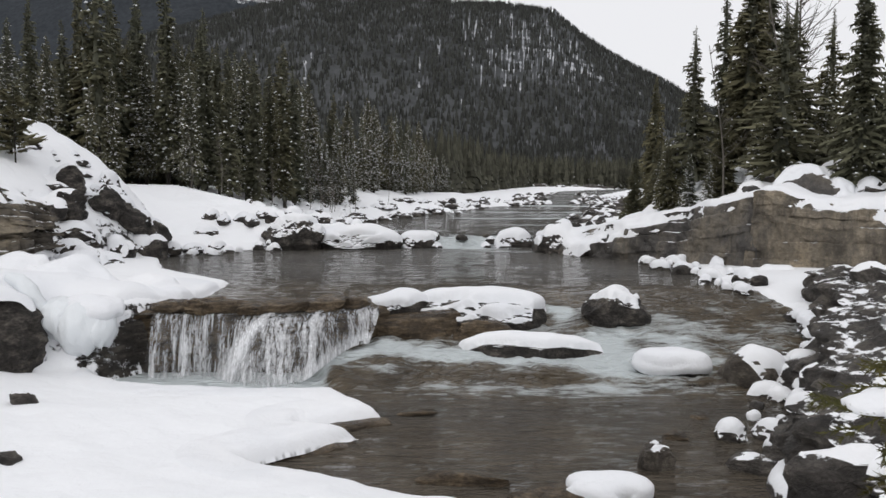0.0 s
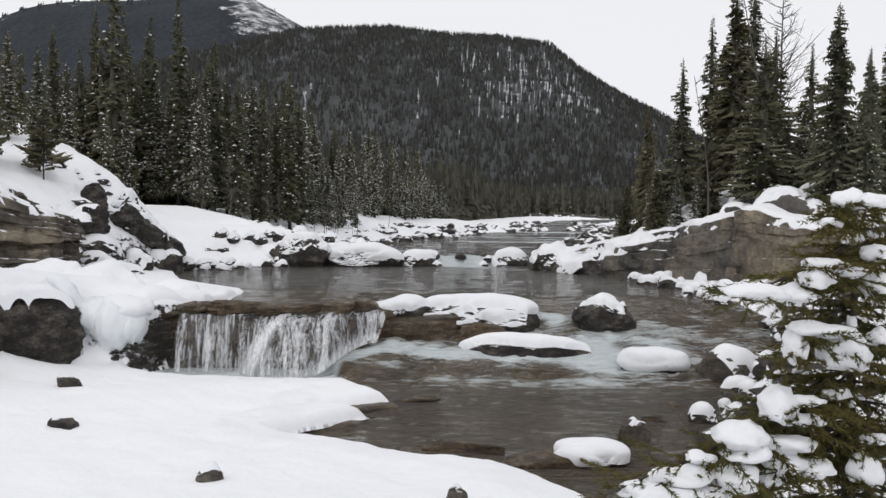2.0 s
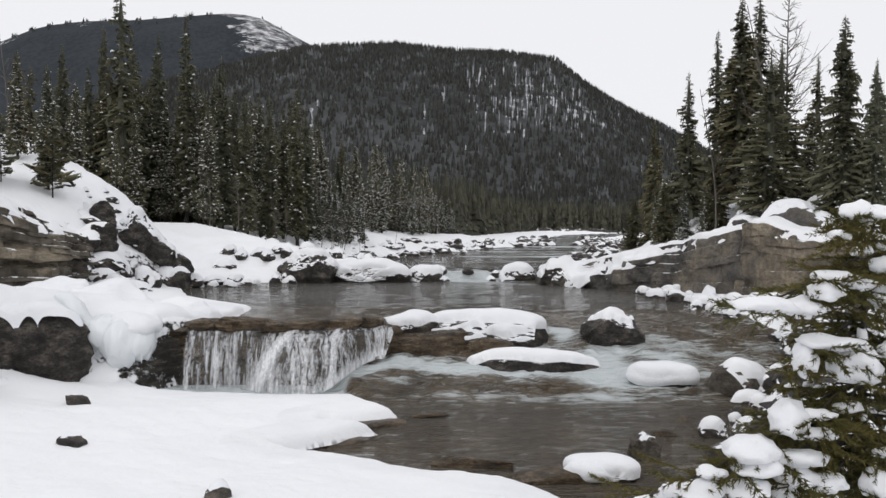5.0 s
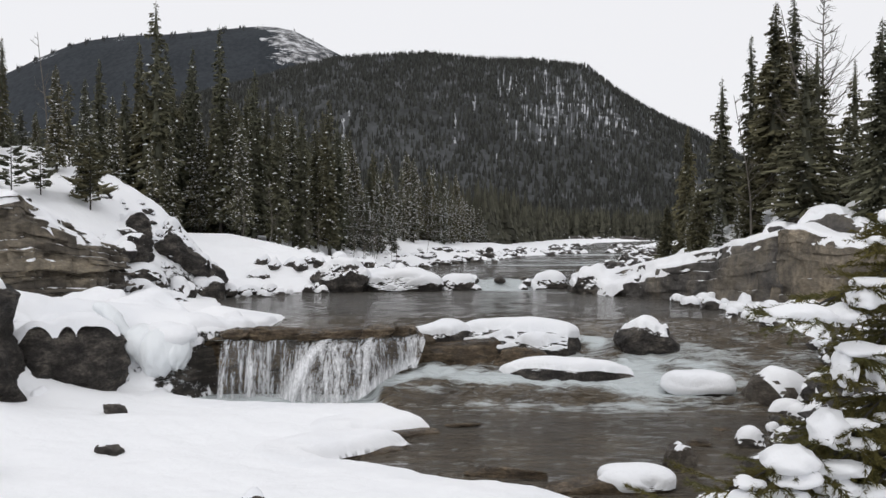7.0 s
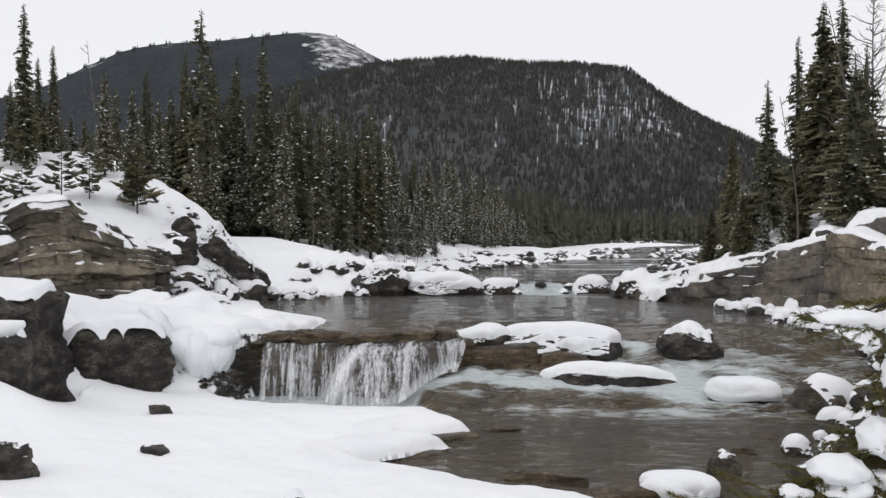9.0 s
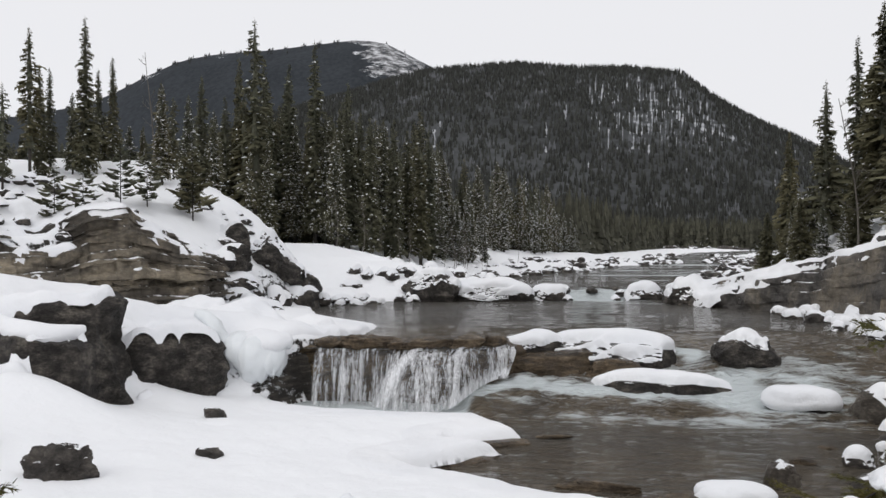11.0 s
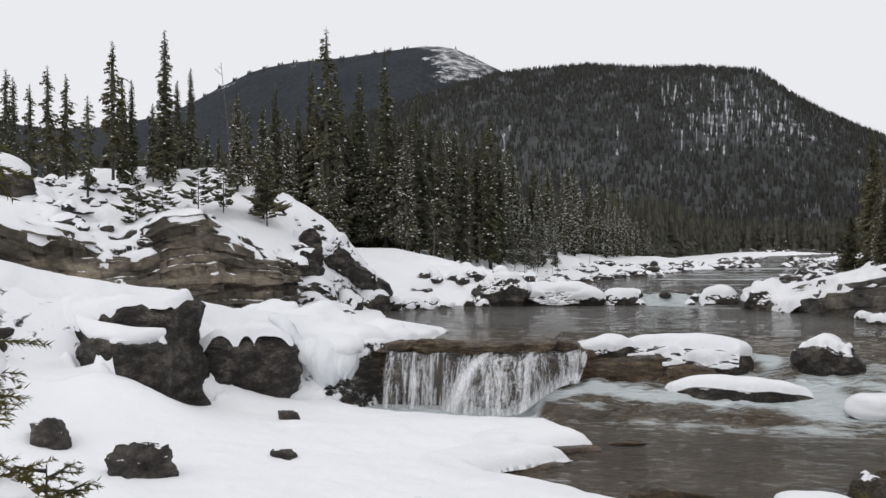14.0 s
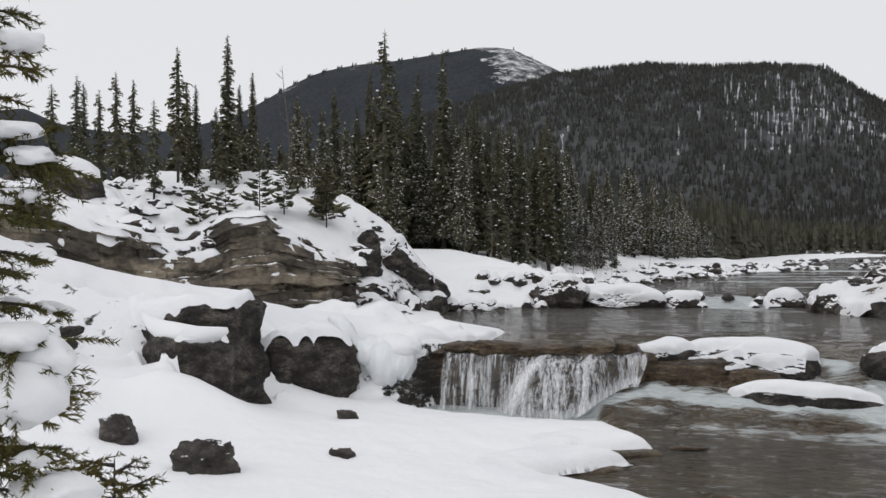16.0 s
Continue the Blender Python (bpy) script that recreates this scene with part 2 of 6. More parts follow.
M_OUTCROP = rock_material("grey_outcrop", (0.05, 0.047, 0.045), (0.105, 0.096, 0.086), (0.19, 0.165, 0.13), 0.95, 0.05, (1, 1, 0.4), 0.6, blotch=0.6, grain=0.45, bump=0.12)
M_OUTCROP_TAN = rock_material("tan_stained_outcrop", (0.08, 0.07, 0.057), (0.17, 0.145, 0.112), (0.33, 0.275, 0.2), 0.95, 0.05, (1.2, 1.2, 0.35), 0.7, blotch=0.5, grain=0.5, bump=0.12)
M_STONE = rock_material("pale_river_stone", (0.06, 0.05, 0.041), (0.13, 0.112, 0.092), (0.24, 0.21, 0.175), 1.0, 0.05, (1, 1, 1.5), 1.4, wet=0.5)
M_WATER = water_material()
M_FALL = fall_material()
M_SPRUCE = needle_material("spruce_needles", (0.068, 0.074, 0.054), (0.128, 0.13, 0.088), -0.5, 6.0)
M_SPRUCE_SNOWY = needle_material("dusted_spruce_needles", (0.076, 0.082, 0.06), (0.142, 0.144, 0.102), 0.03, 6.0)
M_NEAR = needle_material("near_spruce_needles", (0.04, 0.044, 0.016), (0.12, 0.11, 0.04), 0.0)
M_BARK = bark_material("spruce_bark", (0.018, 0.015, 0.012), (0.045, 0.038, 0.031))
M_BARE = bark_material("pale_bare_wood", (0.07, 0.06, 0.05), (0.16, 0.145, 0.125))
M_FAR = needle_material("far_spruce", (0.038, 0.042, 0.034), (0.076, 0.08, 0.066), 0.12, 1.2, (0.42, 0.43, 0.44))
M_SLOPE = needle_material("hillside_spruce", (0.03, 0.033, 0.031), (0.06, 0.064, 0.061), 0.3, 0.05, (0.15, 0.155, 0.165))
M_INNER = bark_material("inner_needles", (0.068, 0.072, 0.05), (0.108, 0.108, 0.074))
# skyline spruces: the blue of the distance haze is mixed into the needle colour
M_CREST = needle_material("hazed_mountain_spruce", (0.028, 0.032, 0.036), (0.045, 0.05, 0.055), 0.0, 0.05)
M_ICE = material("river_ice")
M_ICE[3].inputs["Base Color"].default_value = (0.76, 0.79, 0.81, 1)
M_ICE[3].inputs["Roughness"].default_value = 0.28
relief(M_ICE[1], M_ICE[2], M_ICE[3], tex(M_ICE[1], M_ICE[2], 3.0, 5, 0.6, (1, 1, 0.4), "World"), 0.7, 0.1)
M_ICE = M_ICE[0]
M_HILL = slope_material("wooded_hill", (0.04, 0.042, 0.042), (0.088, 0.092, 0.095), (0.3, 0.31, 0.33), (0.5, 0.51, 0.53), 0.5)
# no air volume: the mountain's haze is painted in as blue-grey base colours
M_PEAK = slope_material("hazed_distant_mountain", (0.03, 0.034, 0.039), (0.047, 0.053, 0.06), (0.19, 0.19, 0.195), (0.6, 0.61, 0.63), 0.3)

# ---- the plan ----
LEFT_SHORE = [(3.4, 8), (2.7, 12), (1.97, 13.3), (1.1, 14.0), (-0.25, 14.6), (-1.94, 15.5), (-3.0, 16.1), (-1.2, 17.75), (-2.35, 18.2), (-0.85, 19.0),
              (-2.0, 20.9), (-4.5, 20.8), (-6.9, 21.3), (-7.9, 22.2), (-7.3, 23.3), (-6.7, 24.2), (-6.2, 25.6), (-6.3, 29.5), (-9.6, 33.0), (-11.5, 38.4),
              (-8.7, 42.2), (-5.3, 42.9), (-2.4, 43.6), (-1.6, 45.5), (-4.0, 50), (-6.4, 57.8), (0.8, 76), (4.5, 88), (12.3, 103), (17.5, 140), (25, 187), (36, 230), (60, 285), (84, 345)]
RIGHT_SHORE = [(91, 371), (29.7, 159), (14.2, 76), (8.0, 52), (6.0, 46), (5.3, 43.3), (5.75, 41.25), (9.4, 37), (10.3, 33.5), (9.7, 30.5),
               (10.4, 28.1), (10.7, 26.5), (9.7, 23.3), (8.4, 21.6), (7.5, 19.6), (5.3, 15.4), (4.9, 12), (5.2, 8)]
WATER_POLY = LEFT_SHORE + RIGHT_SHORE
KNOLL = [(-21.5, 15), (-20.4, 19.6), (-17.9, 24.9), (-15.4, 27.8), (-14.2, 30.2), (-13.2, 33), (-12.4, 36), (-12.0, 39.4), (-13.5, 43), (-19, 47), (-34, 48), (-40, 30), (-30, 14)]
OUTCROP = [(5.9, 41.6), (9.7, 37.5), (11.4, 34.2), (13.6, 32.3), (18, 29.8), (30, 28), (44, 40), (34, 60), (16, 56), (8.6, 48), (6.3, 44)]


def water_level(x, y):
    """Surface of the river: lower pool, sloping chute beside the fall, upper pool, small cascade, river."""
    x, y = np.asarray(x, float), np.asarray(y, float)
    chute = np.interp(y, [19.5, 21.5, 24.0, 25.2, 28.6, 29.5], [0.0, 0.12, 0.55, 0.78, 1.48, 1.55])
    lip = 23.35 + 0.9 * sstep(-2.8, -1.2, x)
    fall = np.where(y > lip, 1.5 + 0.05 * sstep(0, 4, y - lip), 0.0)
    side = sstep(-2.75, -2.35, x + 0.35 * (y - 22.5) * (y < 24.5))
    low = fall * (1 - side) + chute * side
    casc = sstep(44.8, 45.35, y + 0.25 * np.sin(x * 1.7)) * 0.5
    return np.where(y < 30, low, 1.55) + casc


def terrace(h, x, y, step, sharp, seed):
    """Breaks a slope into treads and risers, as bedded rock does."""
    q = h / step + 0.7 * fbm(x * 0.35, y * 0.35, seed, 4) + 0.3 * fbm(x * 1.7, y * 1.7, seed + 3, 3)
    k = np.floor(q)
    return h + (k + sstep(1 - sharp, 1.0, q - k) - q) * step


def ridge_crest(x, y):
    """Snow-covered crest of the rocks along the back of the bench."""
    line = [(-21.0, 13.4), (-18.2, 15.4), (-16.6, 17.4), (-15.9, 18.1), (-14.4, 19.8), (-13.2, 21.3), (-11.7, 23.0), (-10.0, 24.2), (-8.4, 24.4), (-7.2, 24.6)]
    tops = [4.0, 3.5, 3.35, 3.3, 3.4, 3.25, 2.65, 2.4, 2.1, 1.75]
    out = np.full(np.shape(x), -9.0)
    for (x1, y1), (x2, y2), a, b in zip(line, line[1:], tops, tops[1:]):
        dx, dy = x2 - x1, y2 - y1
        t = np.clip(((x - x1) * dx + (y - y1) * dy) / (dx * dx + dy * dy), 0, 1)
        d = np.hypot(x - x1 - t * dx, y - y1 - t * dy)
        out = np.maximum(out, a + (b - a) * t - 2.6 * sstep(0.5, 3.6, d) - 0.05 * d - 0.7 * np.maximum(d - 2.8, 0))
    return out


def land_height(x, y):
    """Ground: river bed, snow bench, banks, wooded flats."""
    x, y = np.asarray(x, float), np.asarray(y, float)
    r = np.hypot(x, y)
    sd = -poly_dist(x, y, WATER_POLY)          # metres from the water's edge, negative over the water
    soft = 0.5 * fbm(x * 0.5, y * 0.5, 2.0, 3)
    mid = np.interp(y, [0, 9, 19.5, 24, 29, 43, 47, 460], [0, 0, 0, 0.55, 1.5, 1.55, 2.05, 2.05])
    out = np.maximum(sd, 0)
    xmid = np.interp(y, [0, 12, 20, 25, 44, 76, 159, 460], [3.8, 3.8, 3.0, 2.0, 2.5, 7, 23, 108])
    # snow bench of the near left side, with the shelf behind it
    ystep = np.interp(x, [-22, -17, -15, -13.5, -9, -7.4, -6.4], [14.5, 17.5, 20.5, 22.0, 23.6, 23.7, 23.6])
    up = sstep(-0.4, 0.7, y - ystep)
    bench = 0.3 + 0.05 * np.minimum(out, 9) + 0.08 * soft + 0.075 * fbm(x * 1.3, y * 1.3, 9.0, 4)
    shelf = 1.66 + 0.1 * np.minimum(out, 6) + 0.12 * soft
    shelf = shelf + 0.25 * sstep(0.8, 2.5, out) * (terrace(shelf * 3, x, y, 0.9, 0.4, 4.0) - shelf * 3)
    hl = bench * (1 - up) + shelf * up
    hl = hl + (1 - up) * (0.45 * np.exp(-(((x + 10.9) / 1.3) ** 2 + ((y - 20.6) / 1.0) ** 2)) + 0.8 * np.exp(-(((x + 11.7) / 1.8) ** 2 + ((y - 17.0) / 1.3) ** 2)) + 0.8 * np.exp(-(((x + 14.6) / 1.6) ** 2 + ((y - 14.9) / 1.4) ** 2)))
    hl = np.maximum(hl, ridge_crest(x, y) * 1.0 + 0.08 * soft)
    hl = hl + (1 - up) * 2.0 * np.exp(-(((x + 17.5) / 4.3) ** 2 + ((y - 14.5) / 4.5) ** 2))
    far_l = mid + 0.12 + np.interp(y, [50, 85, 125], [0.22, 0.18, 0.06]) * np.minimum(out, 10) + np.interp(y, [60, 120], [0.02, 0.004]) * np.minimum(out, 90) + 0.25 * soft
    far_l = far_l + 0.5 * sstep(0.2, 1.5, out) * (terrace(far_l * 1.5, x, y, 0.8, 0.35, 8.0) - far_l * 1.5) * sstep(9, 4, out)
    hl = np.where(y > 41, far_l, np.where(y > 37, hl + (far_l - hl) * (y - 37) / 4, hl))
    # knoll above the tan cliff
    kd = poly_dist(x, y, KNOLL)
    k = np.maximum(kd, 0)
    steep = sstep(31.5, 28.5, y)
    rise = steep * (2.7 * sstep(-0.2, 0.5, kd) + 2.5 * sstep(0, 6.5, k)) + (1 - steep) * (0.55 * sstep(-0.3, 0.4, kd) + 5.0 * (1 - np.exp(-k / 3.0)))
    rise = rise + sstep(0.2, 1.2, kd) * sstep(9, 5, k) * (0.16 + 0.42 * steep) * (terrace(rise * 1.1, x, y, 0.9, 0.4, 1.0) - rise * 1.1)
    hl = hl + rise * (1 + 0.06 * soft) * (kd > -0.4) * (1 - 0.4 * sstep(40, 46, y))
    # right bank and the outcrop
    hr = mid + 0.1 + 0.4 * np.minimum(out, 3.5) + 0.02 * np.minimum(out, 60) + 0.2 * soft
    hr = np.where((y > 27) & (y < 44), mid + 0.12 + 0.1 * np.minimum(out, 3) + 0.1 * soft, hr)
    hr = np.where(y > 44, mid + 0.12 + np.interp(y, [50, 90], [0.06, 0.02]) * np.minimum(out, 20) + 0.25 * soft, hr)
    od = poly_dist(x, y, OUTCROP)
    top = np.interp(x, [6, 9.5, 12.3, 14.5, 17, 30], [0.1, 0.3, 0.9, 1.9, 2.5, 3.0])
    rise = top * sstep(-0.1, 0.6, od) + 0.6 * sstep(0.5, 6, od)
    rise = rise + sstep(0.2, 1.0, od) * 0.6 * (terrace(rise, x, y, 0.6, 0.35, 6.0) - rise)
    hr = hr + rise
    side = sstep(-0.6, 0.6, x - xmid)
    h = hl * (1 - side) + hr * side
    # the mound on which one stands
    h = h + 2.2 * np.exp(-(r / 6.0) ** 2)
    snowy = (y > 11) & (y < 22.3) & (x < xmid)
    edge = np.where(snowy, sstep(0.25, 0.55, sd), sstep(-0.08, 0.42, sd + 0.1 * fbm(x * 2.2, y * 2.2, 5.0, 3)))
    back = np.where((y > 20.5) & (y < 27), 1.0, 0.0)
    bed = water_level(x, y - back) - np.where((y > 20.8) & (y < 30), 0.25, 0.7)
    h = np.where(y > 460, mid + 0.4, bed + (h - bed) * edge)
    return h


# ---- ground sheet ----
rad = np.concatenate([[0.0], np.arange(0.4, 12, 0.4), np.arange(12, 40, 0.13), np.arange(40, 60, 0.33), np.geomspace(60, 4500, 90)])
azi = np.radians(np.concatenate([np.arange(-180, -40, 5), np.arange(-40, 52, 0.28), np.arange(52, 180, 5), [180]]))
RR, AA = np.meshgrid(rad, azi, indexing="ij")
gx, gy = -RR * np.sin(AA), RR * np.cos(AA)
gz = land_height(gx.ravel(), gy.ravel())
ground = new("ground", mesh_from("ground", np.stack([gx.ravel(), gy.ravel(), gz], -1), grid_faces(*RR.shape), M_LAND))
tagged(ground, "snow-covered river banks with dark rock showing at the edges", "ground", kind="structure")

# ---- rolled edge of the snow along the lower pool ----
def snow_bench():
    """The thick snow sheet on the bench, with a rounded edge along the pool."""
    xs, ys = np.arange(-8.4, 4.2, 0.045), np.arange(9.5, 22.2, 0.045)
    X, Y = np.meshgrid(xs, ys)
    x, y = X.ravel().copy(), Y.ravel().copy()
    e = 0.02

    def inland(px, py):
        return -poly_dist(px, py, WATER_POLY) + 0.09 * fbm(px * 1.4, py * 1.4, 7.0, 4) - 0.02
    sd = inland(x, y)
    near = np.where(sd < 0.045)[0]
    near = near[sd[near] > -0.3]
    for _ in range(3):
        px, py = x[near], y[near]
        s0 = inland(px, py)
        gx1, gy1 = (inland(px + e, py) - s0) / e, (inland(px, py + e) - s0) / e
        g = np.maximum(gx1 ** 2 + gy1 ** 2, 0.25)
        x[near], y[near] = px - gx1 / g * s0, py - gy1 / g * s0
    sd0 = np.where(sd < 0.045, 0.0, sd)
    lip = 1 - (1 - np.clip(sd0 / 0.42, 0, 1)) ** 2.4
    top = 0.34 + 0.05 * np.minimum(sd0, 9) + 0.04 * fbm(x * 0.5, y * 0.5, 2.0, 3) + 0.06 * fbm(x * 1.3, y * 1.3, 9.0, 4) + 0.06 * fbm(x * 0.9, y * 0.9, 3.0, 3)
    z = 0.03 + (top - 0.03) * lip
    z = z - 0.35 * sstep(0.9, 2.2, sd0)
    f = grid_faces(*X.shape)
    left = x < np.interp(y, [0, 12, 20, 25], [3.8, 3.8, 3.0, 2.0])
    keep = (sd[f].min(1) > -0.05) & (sd[f].max(1) < 2.4) & left[f].all(1)
    used, back = np.unique(f[keep], return_inverse=True)
    ob = new("snow_edge", mesh_from("snow_edge", np.stack([x, y, z], -1)[used], back.reshape(-1, 4), M_SNOW))
    return tagged(ob, "rounded snow lip overhanging the pool's edge", "snow bank", kind="structure")


snow_bench()

# ---- river ----
wv, wf, wa, wb, wc, base = [], [], [], [], [], 0
for x0, x1, y0, y1, nx, ny in ((-9.5, 13, 7, 31, 210, 230), (-14, 13, 31, 52, 110, 90), (-10, 125, 52, 462, 90, 240)):
    ys = np.linspace(y0, y1, ny) if y0 < 50 else np.geomspace(y0, y1, ny)
    X, Y = np.meshgrid(np.linspace(x0, x1, nx), ys)
    if y0 > 50:
        s = (Y - 52) / 410
        X = X * 0 + np.linspace(0, 1, nx)[None] * (26 + 20 * s) - 10 + 95 * s ** 1.25
    x, y = X.ravel(), Y.ravel()
    side = sstep(-2.7, -2.2, x)
    rough = side * sstep(20.2, 22.5, y) * sstep(30.0, 27, y) + sstep(43.5, 44.5, y) * sstep(48, 46, y) + 0.3 * sstep(20.5, 22.5, y) * sstep(24, 23, y)
    far = sstep(50, 70, y)
    z = water_level(x, y) + rough * (0.15 * fbm(x * 1.1, y * 1.6, 0, 3) + 0.07 * fbm(x * 3.1, y * 4.5, 3, 3)) + 0.012 * fbm(x * 2, y * 4, 1, 2) + far * 0.05 * fbm(x * 0.3, y * 0.5, 4, 3)
    z = z + 0.02 * sstep(21.8, 19.8, y) * fbm(x * 1.3, y * 3.0, 6, 3) + 0.007 * sstep(26, 30, y) * fbm(x * 0.9, y * 2.2, 9, 2)
    g = lambda cx, cy, sx, sy: np.exp(-((x - cx) / sx) ** 2 - ((y - cy) / sy) ** 2)
    line = np.abs(y - np.interp(x, [-2.6, -1.2, 1.5, 4.7, 6.5, 9], [22.9, 24.0, 23.3, 22.9, 22.9, 23.8]))
    foam = 0.9 * np.exp(-(line / 0.55) ** 2) * side * sstep(7.6, 6.2, x) * (0.6 + 0.55 * vnoise(x * 0.8, y * 1.5, 2)) + 0.95 * g(4.75, 24.2, 0.6, 1.0) + 0.55 * g(3.9, 26.6, 0.4, 0.8) + 0.4 * g(7.0, 25.0, 1.8, 1.3)
    foam += 0.45 * rough * vnoise(x * 0.9, y * 1.6, 7) ** 1.5 + 0.42 * g(3.4, 21.2, 3.4, 0.6)
    foam += (1 - side) * 0.8 * sstep(20.6, 21.5, y) * sstep(23.8, 23.0, y)
    foam += 0.5 * g(1.8, 43.9, 2.2, 0.8) + 0.72 * g(1.9, 45.1, 2.3, 0.6) + 0.35 * g(3.5, 42.4, 3.0, 0.9) + far * 0.45 * vnoise(x * 0.2, y * 0.35, 3) + sum(0.75 * np.exp(-((y - yl - 1.2 * fbm(x * 0.25, 0 * x + yl, 1.0, 3)) / (0.012 * yl)) ** 2) * vnoise(x * 0.35, 0 * x + yl, 2.0) for yl in (50, 57, 66, 79, 98))
    shal = sstep(32.0, 26.5, y) * sstep(19.2, 21.5, y) * 0.95 + 0.6 * sstep(20.5, 18.0, y)
    q = grid_faces(ny, nx)
    q = q[np.ptp(z[q], axis=1) < 0.45]
    wv.append(np.stack([x, y, z], -1)); wf.append(q + base); wa.append(np.clip(foam, 0, 1)); wb.append(np.clip(shal, 0, 1)); wc.append(0.66 * sstep(27, 33, y) * sstep(44.5, 43, y) + 0.35 * sstep(46, 52, y))
    base += x.size
river = new("river_water", mesh_from("river_water", np.concatenate(wv), np.concatenate(wf), M_WATER, True, {"foam": np.concatenate(wa), "shallow": np.concatenate(wb), "calm": np.concatenate(wc)}))
tagged(river, "shallow brown-grey mountain river with white rapids", "river", kind="structure")

# ---- waterfall ----
def waterfall():
    fall = new("waterfall")
    fall.location = (-4.3, 22.9, 0.0)
    tagged(fall, "white curtain of water dropping over a rock lip", "waterfall")
    U, V = 150, 40
    u, v = np.meshgrid(np.linspace(0, 1, U), np.linspace(0, 1, V))
    x = -7.0 + 5.7 * u
    lip = 23.3 + 1.25 * sstep(0.7, 1.0, u) - 0.3 * sstep(0.4, 0.55, u) * sstep(0.85, 0.65, u)
    bottom = np.interp(u, [0.6, 0.75, 0.86, 0.97], [0.0, 0.26, 0.56, 0.76])
    reach = (0.25 + 0.55 * sstep(0.28, 0.4, u) + 0.25 * vnoise(u * 14, 0 * u, 3)) * (1 - 0.45 * sstep(0.7, 1, u))
    run = np.clip(v / 0.16, 0, 1)
    drop = np.clip((v - 0.16) / 0.84, 0, 1)
    y = lip + 0.55 * (1 - run) - reach * drop ** 0.75 + 0.06 * fbm(x * 2.2, v * 2, 1.0, 3)
    z = 1.575 - 0.06 * run ** 2 - (1.51 - bottom) * drop ** 1.25 - 0.08 * vnoise(x * 1.6, 0 * u, 8.0) * sstep(0.05, 0.2, v)
    x = x - 0.25 * v * v * sstep(0.6, 1.0, u)
    blob = lambda c, w: np.exp(-((u - c) / w) ** 2)
    dens = 0.1 + 0.3 * blob(0.02, 0.012) + 0.45 * blob(0.15, 0.018) + 0.22 * blob(0.24, 0.03) + 0.2 * blob(0.31, 0.012) + 0.95 * blob(0.545 - 0.19 * v ** 0.8, 0.022 + 0.02 * v)
    dens = dens + 0.22 * sstep(0.0, 0.12, u - 0.545 + 0.19 * v ** 0.8) + 0.42 * blob(0.735, 0.018) + 0.25 * blob(0.93, 0.012)
    dens = dens + 0.6 * sstep(0.62, 0.8, u) * sstep(0.72, 1.0, v) - 0.35 * blob(0.36, 0.03) * sstep(0.5, 0.0, v) - 0.25 * blob(0.84, 0.04) * sstep(0.9, 0.3, v)
    dens = dens + 0.22 * fbm(u * 12, v * 1.2, 5.0, 3) - 0.5 * sstep(0.17, 0.05, v)
    me = mesh_from("curtain", np.stack([x + 4.3, y - 22.9, z], -1).reshape(-1, 3), grid_faces(V, U), M_FALL, True, {"foam": dens.ravel()})
    part("curtain", me, fall)
    # a second, thinner sheet in front gives the strands depth
    y2 = y - 0.14 - 0.1 * v
    me = mesh_from("strand_sheet", np.stack([x + 4.3, y2 - 22.9, z - 0.04], -1).reshape(-1, 3), grid_faces(V, U), M_FALL, True, {"foam": dens.ravel() - 0.33})
    part("strand_sheet", me, fall)
    return fall


waterfall()


def tube(path, radii, sides=6):
    path, v, f = np.array(path, float), [], []
    for i, (p, r) in enumerate(zip(path, radii)):
        d = path[min(i + 1, len(path) - 1)] - path[max(i - 1, 0)]
        d /= np.linalg.norm(d) + 1e-9
        a = np.cross(d, (0.3, 0.9, 0.2) if abs(d[2]) > 0.8 else (0, 0, 1))
        a /= np.linalg.norm(a)
        b = np.cross(d, a)
        for s in range(sides):
            t = 2 * math.pi * s / sides
            v.append(p + r * (a * math.cos(t) + b * math.sin(t)))
    for i in range(len(path) - 1):
        for s in range(sides):
            q = (s + 1) % sides
            f.append((i * sides + s, i * sides + q, (i + 1) * sides + q, (i + 1) * sides + s))
    return np.array(v), f


